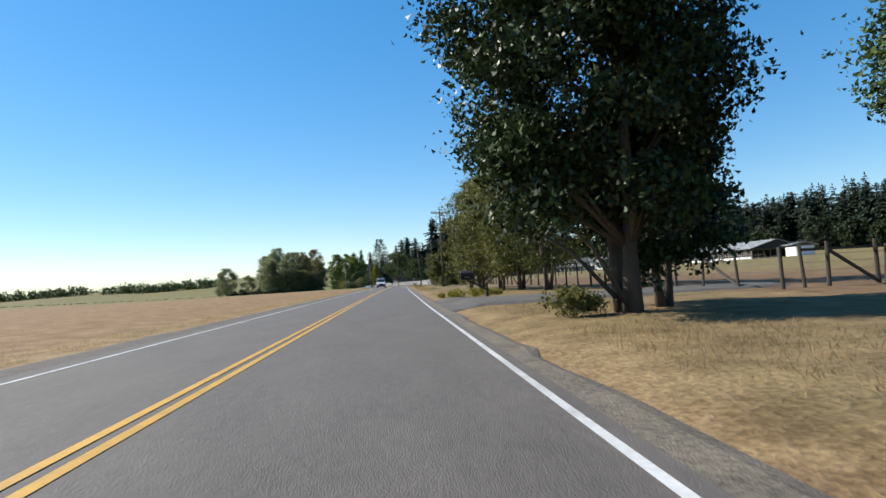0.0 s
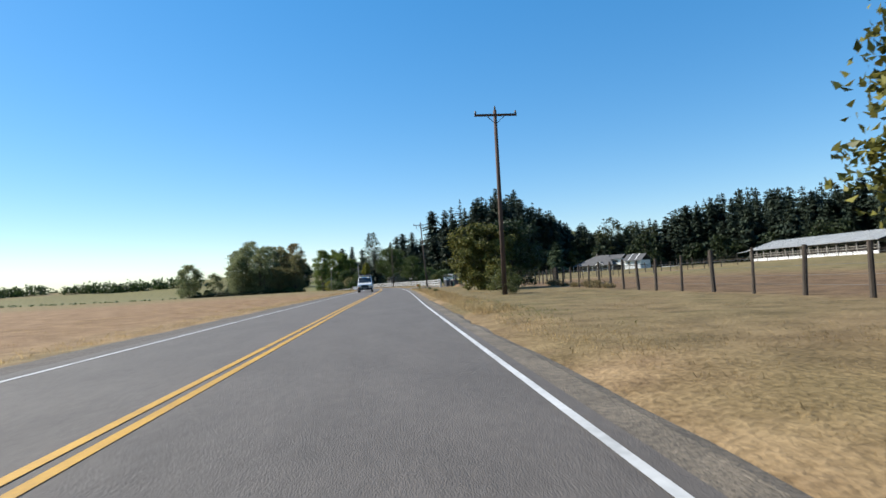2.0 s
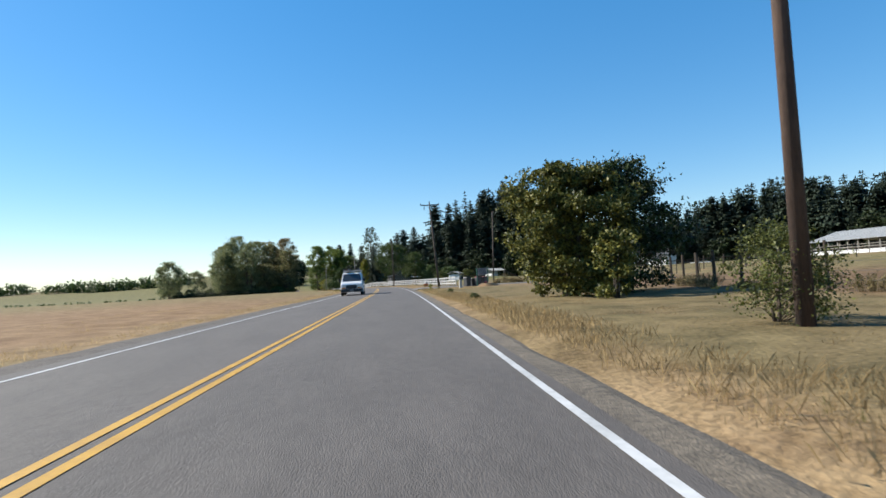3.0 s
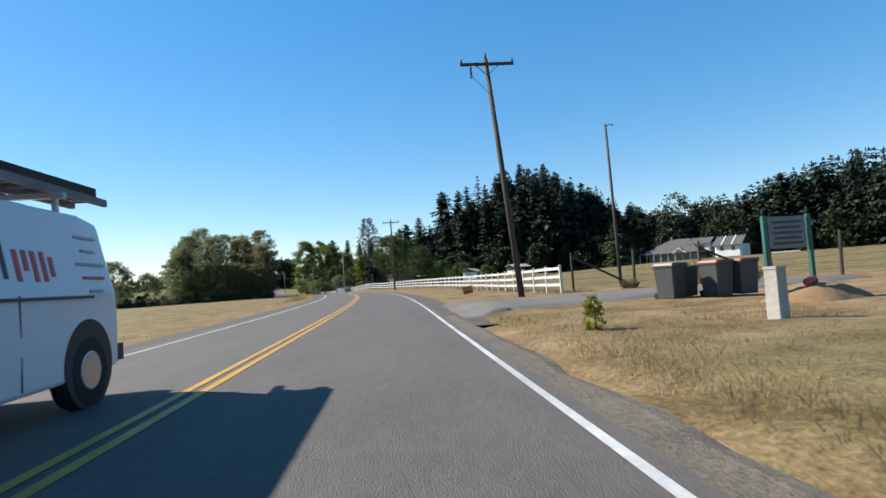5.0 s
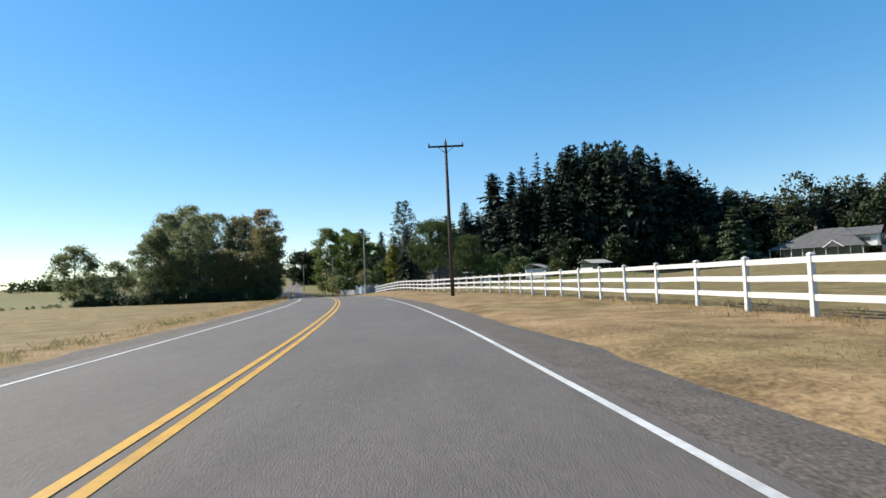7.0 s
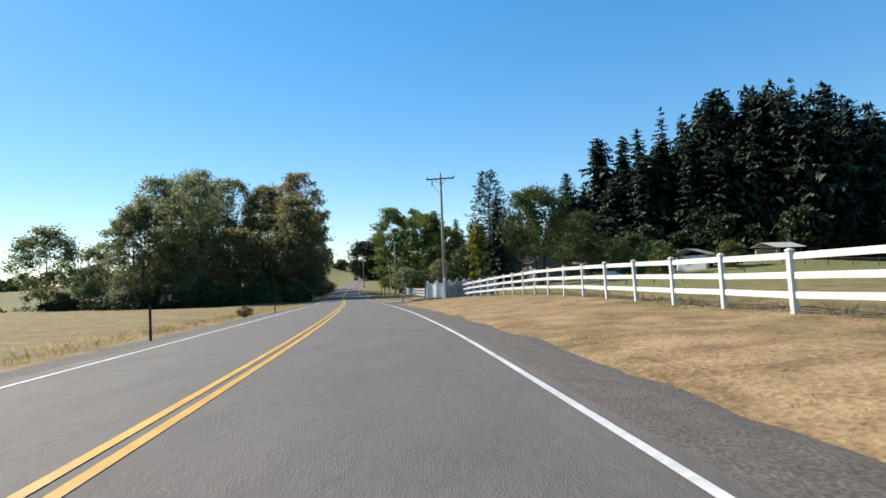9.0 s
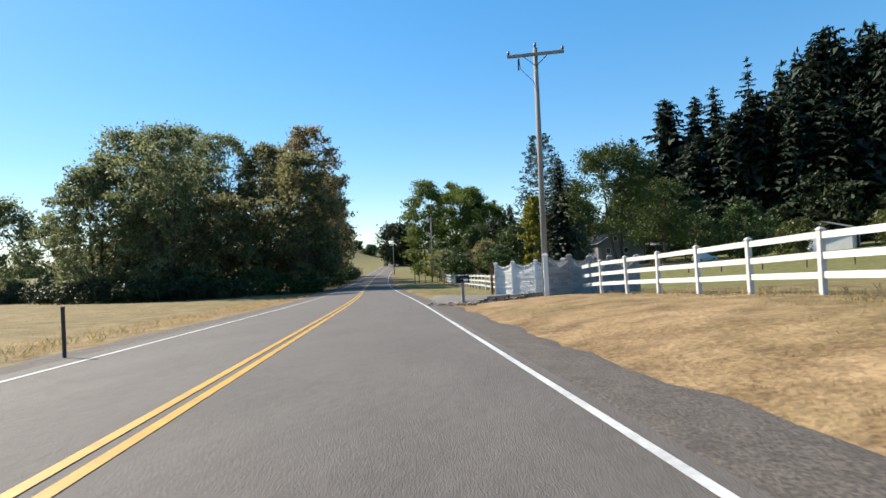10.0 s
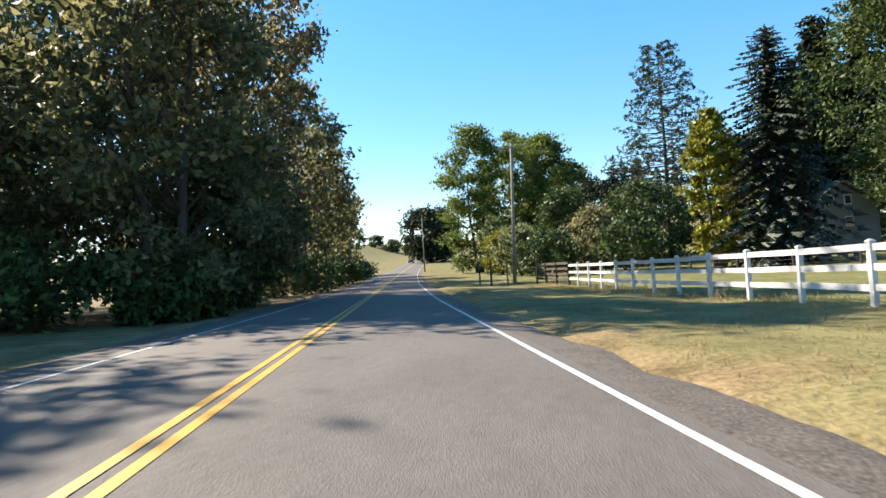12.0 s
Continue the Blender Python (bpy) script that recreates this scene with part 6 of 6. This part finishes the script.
def work_van(at, turn, label):
    """Faces -y of its own frame, middle of its length at the origin."""
    v = thing("work_van", (at[0], at[1], at[2]), label, "van", "", turn)
    hull([ring(-2.82, 0.93, 0.90, 0.42, 0.92, 1.00), ring(-2.70, 0.98, 0.94, 0.32, 1.0, 1.14), ring(-1.95, 1.0, 0.95, 0.30, 1.08, 1.26), ring(-1.15, 1.0, 0.84, 0.30, 1.2, 2.02), ring(-0.9, 1.0, 0.82, 0.30, 1.2, 2.10),
                 ring(2.3, 1.0, 0.82, 0.32, 1.2, 2.10), ring(2.75, 0.98, 0.79, 0.36, 1.2, 2.04), ring(2.84, 0.95, 0.75, 0.45, 1.2, 1.9)], VAN_WHITE, "body", v, "white painted van body")
    part("windscreen", Build().add([(-0.88, -1.93, 1.29), (0.88, -1.93, 1.29), (0.78, -1.21, 1.98), (-0.78, -1.21, 1.98), (-0.88, -1.9, 1.22), (0.88, -1.9, 1.22), (0.78, -1.15, 1.93), (-0.78, -1.15, 1.93)],
                                   [(0, 1, 2, 3), (7, 6, 5, 4), (0, 4, 5, 1), (1, 5, 6, 2), (2, 6, 7, 3), (3, 7, 4, 0)]), GLASS, v, "dark windscreen")
    for s in (-1, 1):
        part("side_window", Build().add([(s * 1.0, -1.35, 1.28), (s * 1.0, -0.45, 1.28), (s * 0.87, -0.45, 1.86), (s * 0.87, -1.05, 1.86), (s * 0.97, -1.35, 1.28), (s * 0.97, -0.45, 1.28), (s * 0.84, -0.45, 1.86), (s * 0.84, -1.05, 1.86)],
                                        [(0, 1, 2, 3), (7, 6, 5, 4), (0, 4, 5, 1), (1, 5, 6, 2), (2, 6, 7, 3), (3, 7, 4, 0)]), GLASS, v, "dark side window")
        part("mirror", Build().box((0.2, 0.14, 0.3), at=(s * 1.13, -1.35, 1.25)), PLASTIC, v, "black wing mirror")
        part("headlight", Build().box((0.32, 0.06, 0.2), at=(s * 0.7, -2.83, 0.78)), LAMP_CLEAR, v, "clear headlight")
        part("indicator", Build().box((0.36, 0.06, 0.1), at=(s * 0.72, -2.82, 0.64)), AMBER, v, "amber indicator")
        part("rear_lamp", Build().box((0.1, 0.06, 0.42), at=(s * 0.88, 2.83, 0.95)), INK_RED, v, "red rear lamp")
        for y in (-1.75, 2.08):
            wheel(v, s * 0.90, y, 0.39)
            part("wheel_arch", Build().tube([(s * 0.90, y, 0.46), (s * 1.013, y, 0.46)], [0.50, 0.48], 24), PLASTIC, v, "dark wheel arch")
    part("grille", Build().box((1.0, 0.06, 0.34), at=(0, -2.83, 0.62)), PLASTIC, v, "dark grille")
    part("front_bumper", Build().box((1.96, 0.2, 0.26), at=(0, -2.85, 0.34)), PLASTIC, v, "dark front bumper")
    part("rear_bumper", Build().box((1.9, 0.2, 0.2), at=(0, 2.9, 0.4)), PLASTIC, v, "dark rear bumper")
    part("plate", Build().box((0.36, 0.03, 0.16), at=(0, -2.97, 0.4)), SIDING_GREY, v, "plain plate bar")
    for y in (-0.6, 0.7, 2.0):
        part("rack_bar", Build().beam((-0.85, y, 2.28), (0.85, y, 2.28), 0.06, 0.06).beam((-0.75, y, 2.05), (-0.75, y, 2.3), 0.05, 0.05).beam((0.75, y, 2.05), (0.75, y, 2.3), 0.05, 0.05), CHROME, v, "steel roof rack bar")
    for x in (-0.55, 0.45):
        ld = part("ladder", Build().beam((x - 0.2, -1.2, 2.38), (x - 0.2, 3.3, 2.38), 0.05, 0.09).beam((x + 0.2, -1.2, 2.38), (x + 0.2, 3.3, 2.38), 0.05, 0.09), SIDING_GREY, v, "grey ladder on the roof rack")
        for k in range(12):
            part("rung", Build().beam((x - 0.2, -1.0 + 0.37 * k, 2.38), (x + 0.2, -1.0 + 0.37 * k, 2.38), 0.03, 0.03), SIDING_GREY, ld)
    part("plank_load", Build().beam((-0.5, -1.2, 2.47), (-0.5, 2.9, 2.5), 0.4, 0.12).beam((0.4, -0.9, 2.47), (0.42, 3.25, 2.5), 0.3, 0.14).beam((0.15, -1.0, 2.46), (0.1, 3.6, 2.42), 0.06, 0.06), POST_WOOD, v, "dark planks and poles on the roof rack")
    part("side_seam", Build().box((0.012, 0.02, 0.85), at=(1.002, 0.95, 0.36)), BIN_GREY, v, "dark door seam")
    part("side_rail", Build().box((0.02, 2.6, 0.03), at=(1.008, 0.9, 1.16)), BIN_GREY, v, "dark sliding door rail")
    for y0, z0, hh, w0, ink in ((0.10, 1.36, 0.34, 0.06, BIN_GREY), (0.26, 1.36, 0.2, 0.16, BIN_GREY), (0.48, 1.36, 0.34, 0.06, BIN_GREY), (0.64, 1.36, 0.2, 0.16, BIN_GREY), (0.84, 1.36, 0.36, 0.06, BIN_GREY), (1.02, 1.34, 0.3, 0.07, INK_RED), (1.15, 1.44, 0.2, 0.07, INK_RED),
                                (1.28, 1.34, 0.3, 0.07, INK_RED), (1.42, 1.34, 0.3, 0.07, INK_RED), (1.55, 1.39, 0.2, 0.07, INK_RED)):
        part("sign_bar", Build().box((0.012, w0, hh), pose(1.0 - 0.2 * (z0 - 1.2), y0, z0, 0, -11.3, 0)), ink, v, "plain coloured bar on the van's side")
    for k in range(5):
        part("text_bar", Build().box((0.012, 0.3 + 0.14 * (k % 3), 0.03), pose(1.004 - 0.03 * k, 2.3, 1.22 + 0.15 * k, 0, -11.3, 0)), INK_RED if k == 1 else ROOF_METAL, v, "plain faint bar on the van's side")
    return v


work_van((-2.97, 128.95, float(line_z(128.95)) - 0.02), 0.5, "white work van with ladders on its roof in the oncoming lane")


def small_car(at, turn, label, paint, suv=True):
    v = thing("car", at, label, "car", "", turn)
    hgt = 1.7 if suv else 1.45
    hull([ring(-2.2, 0.8, 0.76, 0.4, 0.65, 0.75), ring(-2.05, 0.88, 0.84, 0.3, 0.8, 0.9), ring(-1.0, 0.9, 0.84, 0.28, 0.95, 1.05), ring(-0.3, 0.9, 0.66, 0.28, 1.0, hgt - 0.05), ring(0.6, 0.9, 0.66, 0.28, 1.0, hgt),
          ring(1.9, 0.9, 0.64, 0.3, 1.0, hgt - 0.1 if suv else 1.05), ring(2.2, 0.84, 0.7, 0.4, 0.9, 1.0)], paint, "body", v)
    part("windscreen", Build().add([(-0.78, -1.03, 1.06), (0.78, -1.03, 1.06), (0.62, -0.38, hgt - 0.12), (-0.62, -0.38, hgt - 0.12)], [(0, 1, 2, 3)]).add([(-0.78, -0.98, 1.0), (0.78, -0.98, 1.0), (0.62, -0.33, hgt - 0.18), (-0.62, -0.33, hgt - 0.18)], [(3, 2, 1, 0)]), GLASS, v, "dark windscreen")
    for s in (-1, 1):
        part("side_window", Build().box((0.03, 2.0, 0.42), pose(s * 0.81, 0.75, 1.03, 0, -s * 18, 0)), GLASS, v, "dark side windows")
        part("rear_lamp", Build().box((0.2, 0.05, 0.14), at=(s * 0.66, 2.18, 0.8)), INK_RED, v)
        part("headlight", Build().box((0.3, 0.05, 0.14), at=(s * 0.62, -2.17, 0.68)), LAMP_CLEAR, v)
        for y in (-1.35, 1.35):
            wheel(v, s * 0.8, y, 0.34, 0.22)
    part("bumper", Build().box((1.66, 0.12, 0.2), at=(0, -2.2, 0.38)), PLASTIC, v)
    return v


DARK_PAINT = plain("dark car paint", (0.02, 0.018, 0.02), 0.3)
small_car((place(-1.7, 492), 492, float(line_z(492)) - 0.02), 12, "dark car far off on the oncoming lane", DARK_PAINT, suv=False)
small_car((21.0, 369.5, land_z(21.0, 369.5)), 100, "white pickup parked beside the trees", VAN_WHITE)
rv = thing("camper_trailer", (130, 298.7, land_z(130, 298.7)), "long white camper trailer parked in the paddock", "trailer", "", -40)
hull([[(-4.2, -1.1, 0.5), (4.2, -1.1, 0.5), (4.5, -1.1, 1.6), (4.0, -1.1, 2.7), (-4.0, -1.1, 2.7), (-4.3, -1.1, 1.6)], [(-4.2, 1.1, 0.5), (4.2, 1.1, 0.5), (4.5, 1.1, 1.6), (4.0, 1.1, 2.7), (-4.0, 1.1, 2.7), (-4.3, 1.1, 1.6)]], VAN_WHITE, "body", rv)
for x in (-2.6, -0.2, 2.4):
    part("window", Build().box((1.1, 0.05, 0.6), at=(x, -1.12, 1.6)), GLASS, rv, "dark trailer window")
for x in (-0.8, 0.6):
    part("wheel", Build().tube([(x, -1.1, 0.32), (x, -0.85, 0.32)], [0.32, 0.32], 14), TYRE, rv)


# ---- grass, stones and litter on the verges ----
def blades(name, boxes, label, seed, material):
    """Grass blades in tufts as one mesh. boxes: (s0, s1, y0, y1, tufts, height)."""
    rng = np.random.default_rng(seed)
    out = []
    for s0, s1, y0, y1, n, h in boxes:
        y = y0 + (y1 - y0) * rng.random(n)
        s = s0 + (s1 - s0) * (rng.random(n) ** 1.2 + 0.25 * rng.random(n) ** 3)
        x = line_x(y) + s / np.cos(np.interp(y, _yd, _hd))
        keep = np.array([noise.noise((a * 0.35, b * 0.2, seed)) + 0.6 * noise.noise((a * 1.1, b * 1.1, seed)) for a, b in zip(x, y)]) + 0.5 * rng.normal(size=n) > -0.1
        x, y = x[keep], y[keep]
        z = land(x, y) - 0.02
        per = 7
        bx, by, bz = (np.repeat(v, per) for v in (x, y, z))
        m = len(bx)
        bx, by = bx + rng.normal(size=m) * 0.1, by + rng.normal(size=m) * 0.1
        hh = 0.6 * h * (0.35 + 0.9 * rng.random(m)) * np.repeat(0.6 + 0.8 * rng.random(len(x)), per)
        a = rng.random(m) * 2 * math.pi
        ln_ = 0.95 * hh * rng.random(m)
        w = 0.002 + 0.004 * rng.random(m)
        b = np.stack([bx, by, bz], 1)
        d = np.stack([np.cos(a), np.sin(a), 0 * a], 1)
        e = np.stack([-np.sin(a), np.cos(a), 0 * a], 1)
        tip = b + d * ln_[:, None] + np.array([0, 0, 1]) * hh[:, None]
        mid = b + d * (ln_ * 0.35)[:, None] + np.array([0, 0, 1]) * (hh * 0.6)[:, None]
        out.append(np.stack([b - e * w[:, None], b + e * w[:, None], (mid + tip) / 2 + e * (w * 0.6)[:, None], tip], 1))
    q = np.concatenate(out)
    return tagged(new(name, quad_mesh(name, q, material)), label, "grass", kind="stuff")


blades("dry_grass", [(5.4, 9.0, -3, 20, 2200, 0.16), (5.0, 7.0, 33, 60, 1800, 0.08), (4.7, 6.0, 56, 139, 4200, 0.11), (4.7, 6.2, 66, 112, 4600, 0.24), (5.8, 9.5, 56, 139, 3000, 0.06), (7.5, 13.5, 33, 139, 3000, 0.08), (5.2, 10.5, 151, 277, 11000, 0.07),
                     (10.5, 12.5, 151, 277, 2600, 0.26), (4.8, 10.8, 289, 345, 5000, 0.09), (4.6, 6.4, 110, 139, 1800, 0.14), (6.6, 11, 128, 139, 1800, 0.1), (10.5, 13.0, 292, 345, 1600, 0.3)], "dry straw-coloured grass on the verge", 1, STRAW)
blades("field_stubble", [(-7.5, -5.2, -3, 200, 5200, 0.16), (-14, -7.0, -3, 120, 4200, 0.12), (-8.5, -5.2, 200, 310, 3600, 0.24), (-22, -8.0, 200, 300, 3600, 0.18)], "tan dry grass and stubble at the field's edge", 2, STRAW)
blades("green_weeds", [(4.5, 9.0, 31, 44, 500, 0.1), (5.2, 7.0, 60, 78, 400, 0.14), (4.8, 6.6, 90, 139, 500, 0.15), (6, 9.5, 293, 320, 700, 0.12), (-7.4, -5.6, 180, 270, 900, 0.3), (9.6, 11.4, 330, 350, 400, 0.25), (9.6, 11.6, 152, 276, 2600, 0.13)], "olive-green weeds among the dry grass", 3, WEED)
for k, (s, y, h) in enumerate(((5.8, 101, 0.55), (6.3, 118, 0.5), (5.9, 134.5, 0.6), (7.0, 137.6, 0.35))):
    broadleaf((place(s, y), y), "dusty green weed standing in the dry verge", LEAF_YELLOW if k == 2 else LEAF_OLIVE, 400 + k, group="weeds on the verge", name="weed_clump", category="weed", height=h * (1.1 if k == 2 else 0.6), crown_r=h * (0.35 if k == 2 else 0.45), crown_base=0.0, trunk_r=0.01,
              leaves=700, leaf_size=0.055, clumps=40, forks=5, clump_r=0.35)


def rock_mesh(seed):
    rng = np.random.default_rng(seed)
    bm = bmesh.new()
    bmesh.ops.create_icosphere(bm, subdivisions=1, radius=1)
    for v in bm.verts:
        v.co *= 0.75 + 0.45 * rng.random()
    me = bpy.data.meshes.new("stone")
    bm.to_mesh(me)
    bm.free()
    me.materials.append(RUBBLE)
    return me


rocks = [rock_mesh(k) for k in range(5)]
rng_r = random.Random(12)
border = thing("gravel_patch", (-15.2, 276.9, land_z(-15.2, 276.9)), "loose grey-brown gravel and stones round the mailbox post", "stones")
for k in range(270):
    x, y = -15.1 + rng_r.gauss(0, 0.75), 276.9 + rng_r.gauss(0, 0.62)
    f = rng_r.choice((0.025, 0.03, 0.04, 0.05, 0.075))
    ob = new("stone", rocks[k % 5])
    ob.parent = border
    ob.matrix_basis = Matrix.Translation((x + 15.2, y - 276.9, land_z(x, y) - land_z(-15.2, 276.9) + f * 0.25)) @ pose(0, 0, 0, rng_r.uniform(-20, 20), rng_r.uniform(-20, 20), rng_r.uniform(0, 360)) @ Matrix.Diagonal((f * 1.5, f, f * 0.6, 1))
edging = thing("brick_edging", (-14.5, 276.75, land_z(-14.5, 276.75)), "row of upright reddish bricks holding the bank", "edging")
brick = Build().box((0.10, 0.2, 0.26)).mesh("brick", BRICK)
for k in range(20):
    x, y = -14.5 + 0.1 * k, 276.75 - 0.02 * k + 0.12 * math.sin(k * 0.5)
    ob = new("brick", brick)
    ob.parent = edging
    ob.matrix_basis = pose(x + 14.5, y - 276.75, land_z(x, y) - land_z(-14.5, 276.75) - 0.16 + rng_r.uniform(-0.03, 0.03), rng_r.uniform(-9, 9), rng_r.uniform(-7, 7), rng_r.uniform(-14, 14))
for k, (xa, ya, xb, yb) in enumerate(((-14.3, 278.45, -13.35, 277.95), (-13.3, 278.0, -12.75, 277.62), (-12.7, 277.75, -12.05, 277.5), (-12.5, 278.3, -11.9, 277.95))):
    sl = thing("sleeper", (xa, ya, land_z(xa, ya)), "short weathered timber sleeper lying beside the driveway", "timber", "sleepers by the driveway")
    part("timber", Build().beam((0, 0, 0.07), (xb - xa, yb - ya, land_z(xb, yb) - land_z(xa, ya) + 0.09), 0.2, 0.17), SLEEPER, sl)


# short stake markers at the left field's edge
for x, y in ((-16.0, 241.6), (-20.9, 262.0)):
    m_ = thing("marker_stake", (x, y, land_z(x, y)), "thin dark marker stake at the field's edge", "stake", "marker stakes")
    part("stake", Build().box((0.06, 0.04, 0.95), pose(0, 0, -0.05, 2, 1, 0)), PLASTIC, m_)
